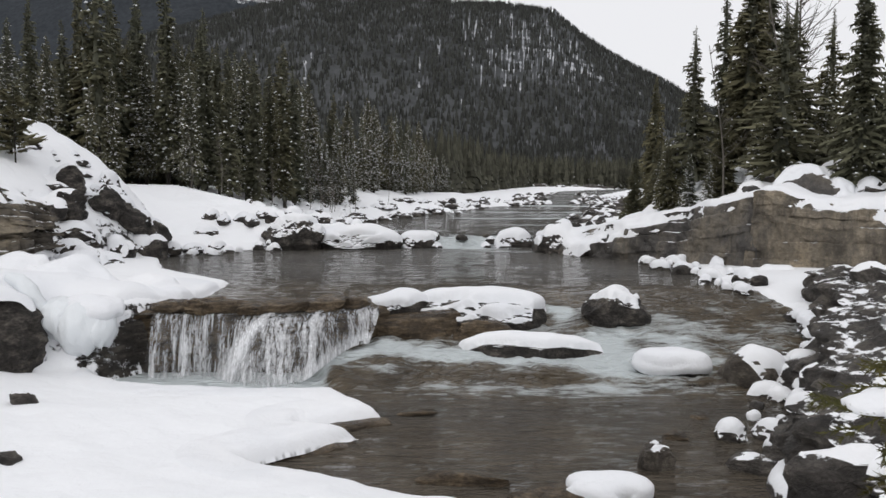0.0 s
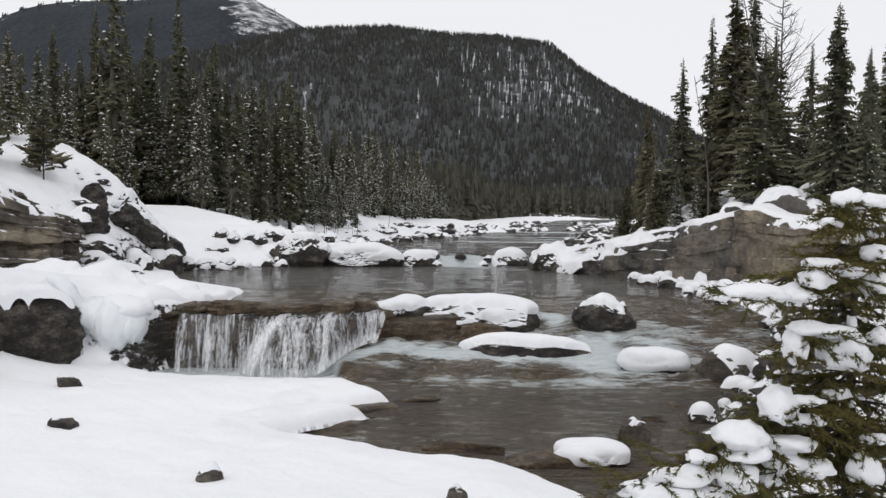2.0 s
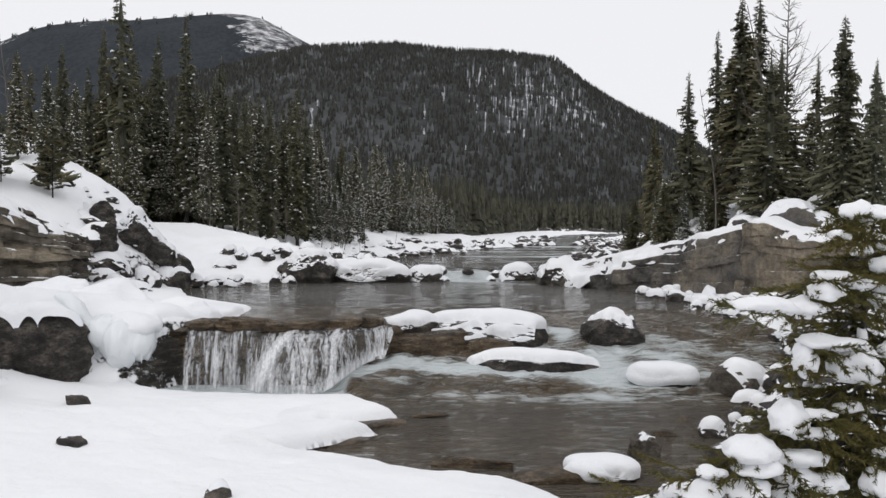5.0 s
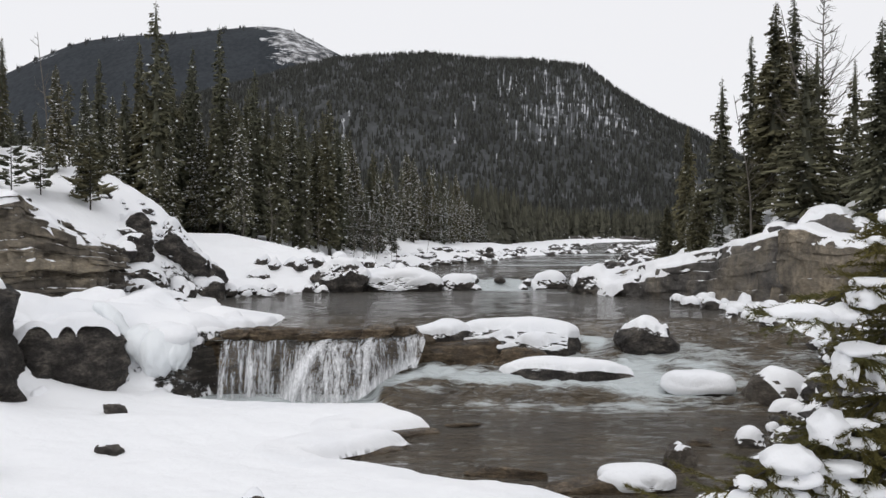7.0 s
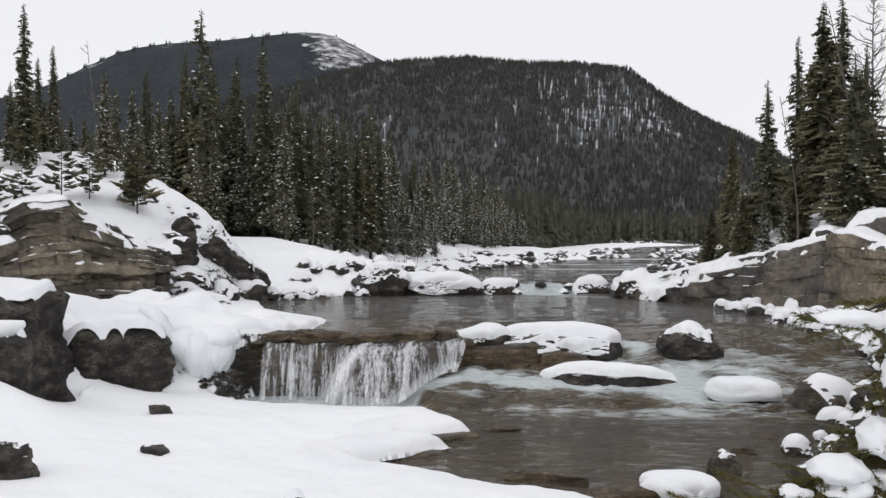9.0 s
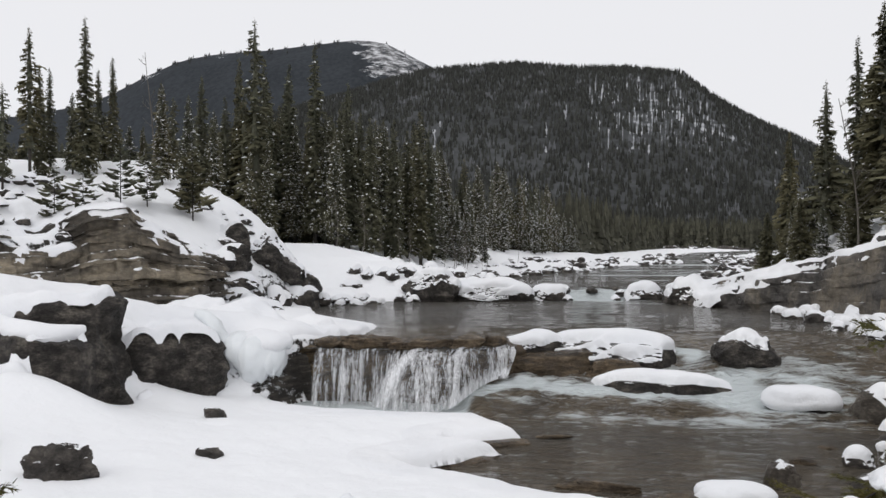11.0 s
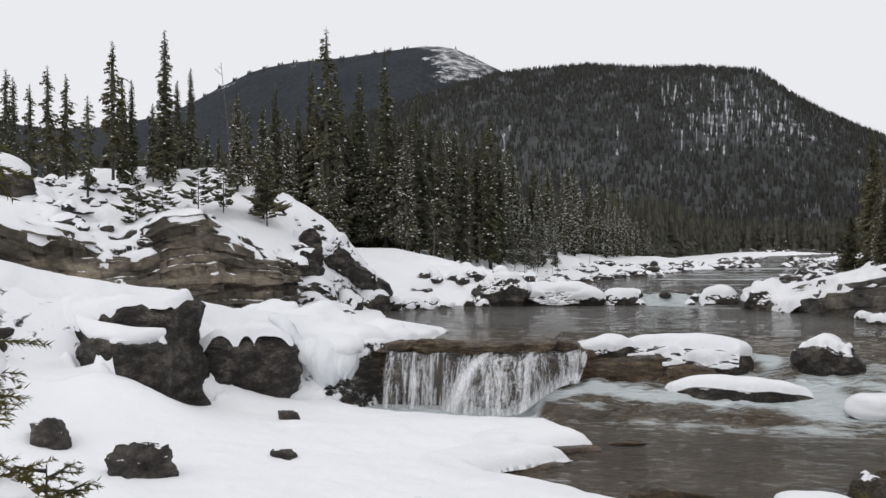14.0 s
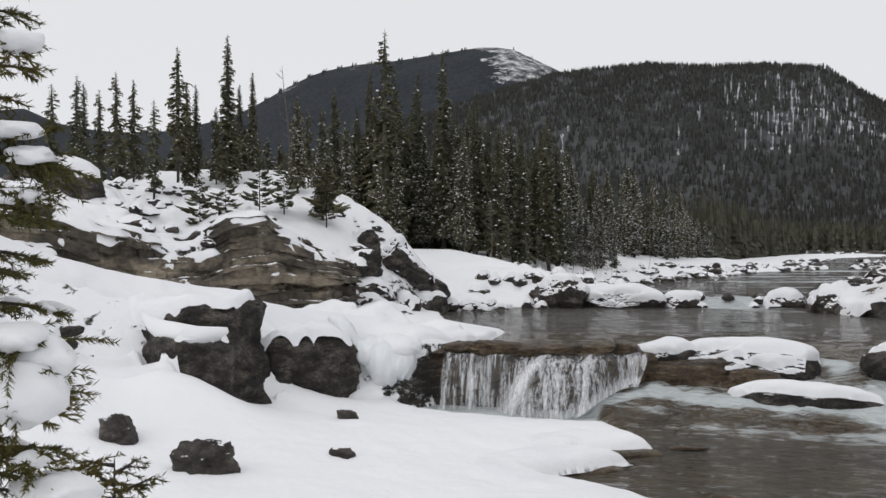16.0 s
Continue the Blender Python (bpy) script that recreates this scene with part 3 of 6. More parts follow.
# ---- rock faces ----
def rock_face(name, line, zlow, zhigh, mat, label, inset=1.4, bulge=0.5, seed=0.0, lean=0.2, steps=1.0):
    """A bedded rock face along a ground line: ledges, overhangs and a broken top that runs back into the snow."""
    pts = np.array(line, float)
    seg = np.hypot(*np.diff(pts, axis=0).T)
    s = np.concatenate([[0], np.cumsum(seg)])
    n = int(s[-1] / 0.12)
    su = np.linspace(0, s[-1], n)
    px, py = np.interp(su, s, pts[:, 0]), np.interp(su, s, pts[:, 1])
    tx, ty = np.gradient(px), np.gradient(py)
    k = np.ones(25) / 25
    tx, ty = np.convolve(np.pad(tx, 12, "edge"), k, "valid"), np.convolve(np.pad(ty, 12, "edge"), k, "valid")
    ln = np.hypot(tx, ty)
    ox, oy = ty / ln, -tx / ln
    lo, hi = np.interp(su, s, zlow), np.interp(su, s, zhigh)
    hi = hi + 0.5 * fbm(su * 0.55, 0 * su + seed, 1.0, 5)
    rows = 56
    V, S = np.meshgrid(np.linspace(0, 1, rows), su, indexing="ij")
    PX, PY, OX, OY = (np.broadcast_to(a, V.shape) for a in (px, py, ox, oy))
    Z = lo + (hi - lo) * np.minimum(V / 0.72, 1)
    back = np.maximum(V - 0.72, 0) / 0.28
    wav = Z + 0.25 * fbm(S * 0.25, Z * 0.3, seed, 2)
    ledge = (vnoise(S * 0.35, wav * 2.3 * steps, seed + 3) - 0.5) * 0.7 + (vnoise(S * 0.9, wav * 6 * steps, seed + 7) - 0.5) * 0.28
    cell = vnoise(S * 0.7 + 0.6 * vnoise(S * 2, wav * 2, 4), wav * 1.1, seed + 11)
    blocks = (np.floor(4 * cell) / 4 - 0.4) * 0.75 + (np.floor(4 * vnoise(S * 1.9, wav * 2.6, seed + 19)) / 4 - 0.4) * 0.3
    off = bulge * (ledge + blocks + 0.5 * fbm(S * 1.4, Z * 1.8, seed, 4)) - lean * (Z - lo)
    off = off * (1 - 0.5 * back) - inset * back
    Z = Z + 0.22 * back * (1 + fbm(S * 0.8, back * 2, seed + 5, 3)) + 0.14 * fbm(S * 1.3, V * 9, seed + 2, 3) * (back > 0)
    verts = np.stack([PX + OX * off, PY + OY * off, Z], -1).reshape(-1, 3)
    ob = new(name, mesh_from(name, verts, grid_faces(*V.shape)[:, ::-1], mat))
    return tagged(ob, label, "rock face", kind="structure")


def crag(name, line, zlow, zhigh, mat, label, beds=9, treads=(0.1, 0.7), seed=0.0, inset=1.6, undercut=-1, joints=0.22, wave=0.16):
    """Bedded rock: risers and treads stacked along a ground line, broken by upright joints; one bed may be undercut."""
    pts = np.array(line, float)
    s = np.concatenate([[0], np.cumsum(np.hypot(*np.diff(pts, axis=0).T))])
    u = np.arange(0, s[-1], 0.07)
    px, py = np.interp(u, s, pts[:, 0]), np.interp(u, s, pts[:, 1])
    k = np.hanning(31) / np.hanning(31).sum()
    px, py = (np.convolve(np.pad(a, 15, "edge"), k, "valid") for a in (px, py))
    tx, ty = np.gradient(px), np.gradient(py)
    n = np.hypot(tx, ty)
    ox, oy = ty / n, -tx / n
    lo, hi = np.interp(u, s, zlow), np.interp(u, s, zhigh)
    hi = hi + 0.25 * fbm(u * 0.6, 0 * u + seed, 1.0, 4)
    r = np.random.default_rng(int(seed * 7) + 3)
    cuts = np.cumsum(r.uniform(0.5, 1.6, beds))
    cuts = np.concatenate([[0], cuts / cuts[-1]])
    out, rows_o, rows_z = 0 * u, [], []
    for b in range(beds):
        f = cuts[b + 1]
        tread = (treads[0] + (treads[1] - treads[0]) * f ** 1.5) * 2 * sstep(0.3, 0.8, vnoise(u * 0.45 + 9 * b, 0 * u + seed, b * 3.1))
        jag = joints * (np.floor(3.99 * vnoise(u * 0.9 + 0.5 * vnoise(u * 3, 0 * u, seed), 0 * u + seed, b * 1.7)) / 3 - 0.4)
        jag = jag + 0.5 * joints * (np.floor(3.99 * vnoise(u * 2.6, 0 * u + b * 5.1, seed)) / 3 - 0.5)
        z0 = lo + (hi - lo) * cuts[b] + (wave * fbm(u * 0.35, 0 * u, seed + 2.0 * b, 3) if b else 0)
        z1 = lo + (hi - lo) * f + wave * fbm(u * 0.35, 0 * u, seed + 2.0 * (b + 1), 3)
        z1 = np.maximum(z1, z0 + 0.05)
        if b == undercut:
            out = out + 0.45 * vnoise(u * 0.3, 0 * u + seed, 5.0)
        for q in (0.0, 0.12, 0.3, 0.5, 0.7, 0.88, 1.0):
            rows_o.append(out + jag * (0.6 if q in (0.0, 1.0) else 1.0) - 0.06 * q)
            rows_z.append(z0 + (z1 - z0) * q)
        out = out - tread - 0.04
        rows_o.append(out + 0.5 * tread + 0.3 * jag)
        rows_z.append(z1 + 0.03)
    for q in (0.35, 0.7, 1.0):
        rows_o.append(out - inset * q)
        rows_z.append(hi + 0.15 * q)
    O, Z = np.array(rows_o), np.array(rows_z)
    S = np.broadcast_to(u, O.shape)
    O = O + 0.3 * fbm(S * 0.7, Z * 0.9, seed + 6, 3) + 0.2 * fbm(S * 1.9, Z * 2.6, seed, 5) + 0.06 * np.abs(fbm(S * 5.0, Z * 9.0, seed + 1, 3))
    Z = Z + 0.05 * fbm(S * 2.1, Z * 2.0 + O, seed + 8, 3)
    v = np.stack([px + ox * O, py + oy * O, Z], -1)
    me = mesh_from(name, v.reshape(-1, 3), grid_faces(*O.shape)[:, ::-1], mat)
    me.set_sharp_from_angle(angle=radians(40))
    return tagged(new(name, me), label, "rock face", kind="structure"), dense(v.reshape(-1, 3), grid_faces(*O.shape), 8)


def dense(v, f, n=5):
    """Points spread over the faces of a mesh."""
    f = np.asarray(f)
    tri = f if f.shape[1] == 3 else np.concatenate([f[:, [0, 1, 2]], f[:, [0, 2, 3]]])
    a, b, c = v[tri[:, 0]], v[tri[:, 1]], v[tri[:, 2]]
    return np.concatenate([v] + [a * (i / n) + b * (j / n) + c * ((n - i - j) / n) for i in range(n + 1) for j in range(n + 1 - i)])


def box_blur(a, n):
    k = np.hanning(2 * n + 3)[1:-1]
    k /= k.sum()
    a = np.apply_along_axis(lambda c: np.convolve(np.pad(c, n, "edge"), k, "valid"), 0, a)
    return np.apply_along_axis(lambda c: np.convolve(np.pad(c, n, "edge"), k, "valid"), 1, a)


def snow_blanket(name, label, area, clouds, cell=0.07, thick=0.22, limit=1.0, patchy=0.5, seed=0.0, ground_thick=1.0, where=None, rock_only=False, spread=4):
    """Fallen snow: one soft sheet over rocks and ground that lets steep faces through."""
    x0, x1, y0, y1 = area
    xs, ys = np.arange(x0, x1, cell), np.arange(y0, y1, cell)
    X, Y = np.meshgrid(xs, ys)
    G = land_height(X.ravel(), Y.ravel()).reshape(X.shape)
    H = np.full(X.shape, -99.0)
    for c in clouds:
        i, j = ((c[:, 1] - y0) / cell).round().astype(int), ((c[:, 0] - x0) / cell).round().astype(int)
        ok = (i >= 0) & (i < len(ys)) & (j >= 0) & (j < len(xs))
        np.maximum.at(H, (i[ok], j[ok]), c[ok, 2])
    for _ in range(2):
        E = np.pad(H, 1, "edge")
        near = np.max([E[a:a + H.shape[0], b:b + H.shape[1]] for a in (0, 1, 2) for b in (0, 1, 2)], 0)
        H = np.where(H < -50, near, H)
    rocky = (H > G + 0.02)
    H = np.maximum(H, G)
    B = np.minimum(box_blur(H, 2), H + 0.03)
    wide = box_blur(H, spread)
    gy, gx = np.gradient(wide, cell)
    slope = np.hypot(gx, gy)
    patch = fbm(X * 1.3, Y * 1.3, seed, 4) + 0.8 * fbm(X * 3.6, Y * 3.6, seed + 4, 3)
    keep = ((slope + patchy * patch) < limit).astype(float)
    wet = water_level(X, Y)
    keep = keep * (H > wet + 0.06)
    if rock_only:
        keep = keep * (box_blur(rocky.astype(float), 5) > 0.01)
    if where is not None:
        keep = keep * where(X, Y)
    keep = box_blur(keep, 3)
    m = np.clip((keep - 0.15) / 0.6, 0, 1) * sstep(2.8, 1.6, slope)
    hard = np.hypot(*np.gradient(H, cell))
    m = m * (hard < 7.0)
    m = 1 - (1 - m) ** 2.2
    t = thick * (0.8 + 0.45 * fbm(X * 0.8, Y * 0.8, seed + 1, 3)) * np.where(box_blur(rocky.astype(float), 4) > 0.02, 1.0, ground_thick)
    Z = np.where(m > 0, box_blur(B + (t + 0.16) * m, 1), B) - 0.16
    Z[[0, -1]] -= 0.4
    Z[:, [0, -1]] -= 0.4
    f = grid_faces(*X.shape)
    f = f[(m.ravel()[f].max(1) > 0.05) & (np.ptp(Z.ravel()[f], axis=1) < 5.0 * cell)]
    used, back = np.unique(f, return_inverse=True)
    v = np.stack([X, Y, Z], -1).reshape(-1, 3)[used]
    q = back.reshape(-1, 4)
    e, times = np.unique(np.sort(np.concatenate([q[:, [0, 1]], q[:, [1, 2]], q[:, [2, 3]], q[:, [3, 0]]]), 1), axis=0, return_counts=True)
    e = e[times == 1]
    for _ in range(8):
        acc, num = np.zeros_like(v), np.zeros(len(v))
        for a, b in ((0, 1), (1, 0)):
            np.add.at(acc, e[:, a], v[e[:, b]])
            np.add.at(num, e[:, a], 1)
        v = np.where(num[:, None] > 0, 0.45 * v + 0.55 * acc / np.maximum(num, 1)[:, None], v)
    v += 0.03 * np.stack([fbm(v[:, 0] * 3 + q, v[:, 1] * 3, v[:, 2] * 3, 3) for q in (0, 31, 57)], -1)
    ob = new(name, mesh_from(name, v, back.reshape(-1, 4), M_SNOW))
    return tagged(ob, label, "snow bank", kind="structure")


cliff, cliff_cloud = crag("cliff", [(-24, 14), (-20.6, 18.2), (-18.9, 21.6), (-18.1, 23.0), (-17.3, 24.2), (-16.3, 25.5), (-15.6, 26.4), (-14.6, 27.4), (-13.3, 29.2), (-12.9, 31.5)],
     [2.0, 2.0, 2.1, 2.1, 2.2, 2.2, 2.3, 2.3, 2.4, 2.6], [6.8, 6.6, 6.2, 5.3, 5.0, 5.1, 5.8, 5.9, 5.1, 4.3], M_CLIFF, "bedded tan limestone cliff with snow on its ledges", 15, (0.03, 0.3), 3.0, 1.5, 5, 0.34)
outcrop, cloud_a = crag("outcrop", [(4.9, 43.4), (5.6, 41.4), (7.3, 39.3), (9.3, 37.1), (10.8, 34.6), (12.2, 32.6)],
     [1.3, 1.3, 1.3, 1.4, 1.5, 1.6], [2.2, 2.55, 2.85, 3.45, 4.1, 4.7], M_OUTCROP, "dark grey rock outcrop with streaked upright faces", 5, (0.02, 0.35), 9.0, 1.4, -1, 0.16)
outcrop_end, cloud_b = crag("outcrop_end", [(11.7, 33.2), (12.3, 32.4), (13.2, 31.7), (14.6, 31.2), (16.5, 30.6), (20, 29.4)],
     [1.6, 1.6, 1.7, 1.8, 1.9, 2.2], [4.5, 4.75, 4.55, 4.3, 4.3, 4.6], M_OUTCROP_TAN, "weathered tan end of the rock outcrop", 6, (0.02, 0.3), 13.0, 1.4, -1, 0.2)
rock_face("fall_wall", [(-9.6, 22.9), (-8.2, 23.3), (-6.8, 23.75), (-4.0, 23.75), (-2.2, 24.1), (-1.0, 25.1)],
          [0.0, -0.1, -0.1, -0.1, -0.1, 0.3], [1.7, 1.6, 1.4, 1.4, 1.4, 1.42], M_WET, "dark wet rock wall behind the falling water", 0.8, 0.35, 5.0, 0.0)
BENCH_WALL = [(-12.3, 20.6), (-11.6, 21.2), (-10.9, 21.6), (-10.1, 22.2), (-9.6, 22.65), (-8.9, 22.75), (-7.6, 23.4)]
BENCH_LOW = [0.6, 0.5, 0.5, 0.4, 0.2, 0.0, 0.0]
BENCH_TOP = [2.2, 2.1, 2.1, 1.9, 1.75, 1.55, 1.5]
bench_wall, bench_cloud = crag("bench_wall", BENCH_WALL, BENCH_LOW, BENCH_TOP, M_ROCK, "bulging dark rocks along the back of the snow bench", 6, (0.02, 0.4), 31.0, 1.3, -1, 0.3)


SPHERES = {}


def sphere(level):
    if level not in SPHERES:
        bm = bmesh.new()
        bmesh.ops.create_icosphere(bm, subdivisions=level, radius=1)
        bm.verts.ensure_lookup_table()
        SPHERES[level] = (np.array([v.co[:] for v in bm.verts]), np.array([[v.index for v in f.verts] for f in bm.faces]))
        bm.free()
    return SPHERES[level]


# ---- ice beside the fall ----
def ice_fall():
    ice = new("ice_fall")
    ice.location = (-8.7, 22.4, 0.4)
    tagged(ice, "bulging white ice hanging from the rocks beside the fall", "ice")
    r = np.random.default_rng(9)
    d, f = sphere(4)
    for k, (x, y, z, sx, sy, sz) in enumerate([(-0.25, 0.05, 1.15, 0.55, 0.5, 0.5), (0.2, -0.1, 0.95, 0.6, 0.45, 0.6), (0.65, 0.1, 0.9, 0.42, 0.4, 0.55), (0.3, 0.3, 1.35, 0.9, 0.6, 0.32)]):
        q = d * (sx, sy, sz)
        n = 0.35 * fbm(q[:, 0] * 1.7 + 9 * k, q[:, 1] * 1.7, q[:, 2] * 1.1, 3) + 0.3 * np.abs(fbm(q[:, 0] * 4.5 + 3 * k, q[:, 1] * 4.5, q[:, 2] * 1.2, 3))
        part("ice_bulge", mesh_from("ice_bulge", q * (0.95 + n)[:, None] + (x, y, z), f, M_SNOW if k == 3 else M_ICE), ice)
    # the smooth tongue that runs down beside the bulge
    path = [(-1.5, 0.0, 2.18), (-1.2, -0.06, 2.06), (-0.9, -0.12, 1.82), (-0.66, -0.2, 1.5), (-0.55, -0.24, 1.2)]
    tv, tf = tube(path, [0.12, 0.2, 0.24, 0.2, 0.08], 14)
    tv = tv + 0.03 * np.stack([fbm(tv[:, 0] * 4 + q, tv[:, 1] * 4, tv[:, 2] * 4, 3) for q in (0, 9, 20)], -1)
    part("ice_tongue", mesh_from("ice_tongue", tv, tf, M_ICE), ice, "blue-grey smooth tongue of ice")
    for k in range(26):
        x = r.uniform(-0.6, 0.95)
        top = 0.85 + 0.25 * r.random() if x < 0.6 else 0.7 + 0.3 * r.random()
        ln, w = r.uniform(0.15, 0.5), r.uniform(0.02, 0.05)
        y = -0.38 + 0.25 * abs(x - 0.15) + r.uniform(0, 0.12)
        part("icicle", mesh_from("icicle", *tube([(x, y, top), (x + 0.01, y, top - 0.5 * ln), (x, y, top - ln)], [w, 0.7 * w, 0.004]), M_ICE), ice)
    return ice


# ---- boulders ----
def rock_shape(size, seed, level=4, box=2.7, rough=0.16, chops=9):
    rng = np.random.default_rng(seed)
    d, f = sphere(level)
    p = d / (np.sum(np.abs(d) ** box, 1) ** (1 / box))[:, None]
    for _ in range(chops):
        nrm = rng.normal(size=3)
        nrm[2] = abs(nrm[2]) * 0.6
        nrm /= np.linalg.norm(nrm)
        over = np.maximum(0, p @ nrm - rng.uniform(0.78, 1.05))
        p = p - over[:, None] * nrm
    o = rng.uniform(-50, 50, 3)
    q = p * np.array(size) / max(size)
    disp = 1.5 * rough * fbm(q[:, 0] * 2 + o[0], q[:, 1] * 2 + o[1], q[:, 2] * 2 + o[2], 6) + 0.35 * rough * (vnoise(q[:, 0] * 1.5 + o[1], q[:, 1] * 1.5, q[:, 2] * 9 + o[2]) - 0.5)
    if level > 3:
        disp = disp + 0.3 * rough * np.abs(fbm(q[:, 0] * 5 + o[2], q[:, 1] * 5, q[:, 2] * 8 + o[0], 4))
    p = p * (1 + disp)[:, None]
    return p * np.array(size) / 2, f


def vertex_normals(v, f):
    fn = np.cross(v[f[:, 1]] - v[f[:, 0]], v[f[:, 2]] - v[f[:, 0]])
    vn = np.zeros_like(v)
    for c in range(3):
        np.add.at(vn, f[:, c], fn)
    return vn / (np.linalg.norm(vn, axis=1)[:, None] + 1e-9), fn / (np.linalg.norm(fn, axis=1)[:, None] + 1e-9)


def snow_on(v, f, thick, at, seed, low=-1e9, reach=4, lobes=0.25, spread=0.06, drift=(0, 0)):
    """A pillow of snow over the upward faces of a rock."""
    vn, fn = vertex_normals(v, f)
    c = v[f].mean(1)
    keep = (fn[:, 2] + drift[0] * fn[:, 0] + drift[1] * fn[:, 1] + lobes * fbm(c[:, 0] * 1.6 + seed, c[:, 1] * 1.6, c[:, 2] * 1.6, 3) > at) & (c[:, 2] > low)
    fs = f[keep]
    if len(fs) < 4:
        return None
    label_of = np.arange(len(v))
    while True:
        low_l = np.minimum(np.minimum(label_of[fs[:, 0]], label_of[fs[:, 1]]), label_of[fs[:, 2]])
        nxt = label_of.copy()
        for c in range(3):
            np.minimum.at(nxt, fs[:, c], low_l)
        if (nxt == label_of).all():
            break
        label_of = nxt
    tags, counts = np.unique(label_of[fs[:, 0]], return_counts=True)
    fs = fs[label_of[fs[:, 0]] == tags[np.argmax(counts)]]
    ids, back = np.unique(fs, return_inverse=True)
    fs = back.reshape(-1, 3)
    p, n = v[ids].copy(), vn[ids]
    e = np.sort(np.concatenate([fs[:, [0, 1]], fs[:, [1, 2]], fs[:, [2, 0]]]), 1)
    ue, cnt = np.unique(e, axis=0, return_counts=True)
    rim = np.zeros(len(p), bool)
    rim[ue[cnt == 1].ravel()] = True
    ring = np.where(rim, 0.0, 99.0)
    for _ in range(reach + 2):
        low_a = ring.copy()
        np.minimum.at(low_a, ue[:, 0], ring[ue[:, 1]] + 1)
        np.minimum.at(low_a, ue[:, 1], ring[ue[:, 0]] + 1)
        ring = low_a
    lift = thick * np.sqrt(np.clip(ring / reach, 0, 1)) * (0.85 + 0.35 * fbm(p[:, 0] * 1.2 + seed, p[:, 1] * 1.2, 0.0, 3))
    p += n * np.where(rim, -0.015, 0.12)[:, None]
    p[:, 2] += lift
    p[:, :2] += n[:, :2] * (spread * np.clip(1 - np.abs(ring - 1) / 2, 0, 1))[:, None]
    for _ in range(3):
        acc, num = np.zeros_like(p), np.zeros(len(p))
        for a, b in ((0, 1), (1, 0)):
            np.add.at(acc, ue[:, a], p[ue[:, b]])
            np.add.at(num, ue[:, a], 1)
        sm = acc / np.maximum(num, 1)[:, None]
        p = np.where(rim[:, None], p, 0.5 * p + 0.5 * sm)
    return p, fs


CLOUDS = {}
BLANKETED = ("big_boulder", "rim_rock", "outcrop_rock", "bank_boulder", "knoll_rock")


def boulder(name, at, size, turn=0, seed=1, level=4, snow=0.2, snow_at=0.55, mat=None, label="", category="rock", group="", box=2.7, rough=0.16, lean=(0, 0), low=-1e9, reach=4, lobes=0.25, chops=12, drift=(0, 0), shelf=None):
    """A rock half sunk where it stands, with its cap of snow. at: centre of its foot."""
    v, f = rock_shape(size, seed, level, box, rough, chops)
    rot = np.array(Euler((radians(lean[0]), radians(lean[1]), radians(turn))).to_matrix())
    v = v @ rot.T
    v[:, 2] += size[2] * 0.30
    if shelf:
        # the lower part stands forward of the upper one along the given direction
        (dx, dy), zs, deep, half = shelf
        lat = v[:, 0] * -dy + v[:, 1] * dx
        v[:, :2] += np.array((dx, dy)) * (deep * sstep(zs + 0.14, zs - 0.02, v[:, 2] + 0.18 * lat) * sstep(half + 0.4, half - 0.2, np.abs(lat)))[:, None]
    ob = new(name)
    ob.location = at
    tagged(ob, label, category, group)
    me = mesh_from("rock", v, f, mat or M_ROCK)
    me.set_sharp_from_angle(angle=radians(38))
    part("rock", me, ob)
    CLOUDS.setdefault(name, []).append(dense(v, f, 6 if level > 4 else 4) + np.array(at) if name in BLANKETED else None)
    cap = snow_on(v, f, snow, snow_at, seed, low, reach, lobes, drift=drift) if snow else None
    if cap:
        part("snow_cap", mesh_from("snow_cap", *cap, M_SNOW), ob, "smooth pillow of white snow")
    return ob


ice_fall()
# rocks that stand in the falls and the pools
boulder("river_boulder", (1.4, 26.1, 0.72), (4.1, 1.8, 1.1), -6, 11, 5, 0.34, 0.62, rough=0.09, label="long dark boulder under a deep snow pillow above the rapids", reach=10, lobes=0.0, chops=5, drift=(0.25, 0.0))
boulder("river_boulder", (-1.0, 26.0, 0.95), (2.1, 1.2, 0.8), 8, 47, 5, 0.16, 0.35, label="low icy boulder sheeted with snow above the rapids", reach=7, lobes=0.3)
boulder("ledge_rock", (-0.3, 25.35, 0.42), (3.0, 1.6, 1.05), 4, 12, 5, 0, mat=M_WET, label="wet brown rock ledge washed by the river", rough=0.24, lean=(0, -5))
boulder("ledge_rock", (1.6, 25.1, 0.4), (2.2, 1.4, 0.85), -8, 31, 5, 0, mat=M_WET, label="wet brown rock ledge washed by the river", rough=0.26)
for k, (x, y, w, h) in enumerate([(-6.6, 23.8, 1.1, 0.35), (-5.9, 23.6, 0.8, 0.42), (-5.2, 23.75, 1.4, 0.36), (-4.5, 23.55, 0.9, 0.3), (-3.7, 23.85, 1.7, 0.34), (-2.7, 24.2, 1.3, 0.36), (-2.0, 24.7, 1.1, 0.34), (-6.0, 24.6, 1.6, 0.3), (-4.2, 24.7, 1.9, 0.28), (-2.6, 25.2, 1.5, 0.3)]):
    boulder("lip_rock", (x, y, 1.55), (w, 0.8, h), 12 * k - 15, 120 + k, 4, 0, mat=M_WET, label="wet brown rock at the brink of the fall", group="rocks at the brink", rough=0.24)
boulder("slab_rock", (2.8, 23.9, 0.36), (3.6, 1.2, 0.44), -3, 13, 5, 0.22, 0.66, label="flat rock plate with a thick snow cover in the rapids", reach=8, lobes=0.15)
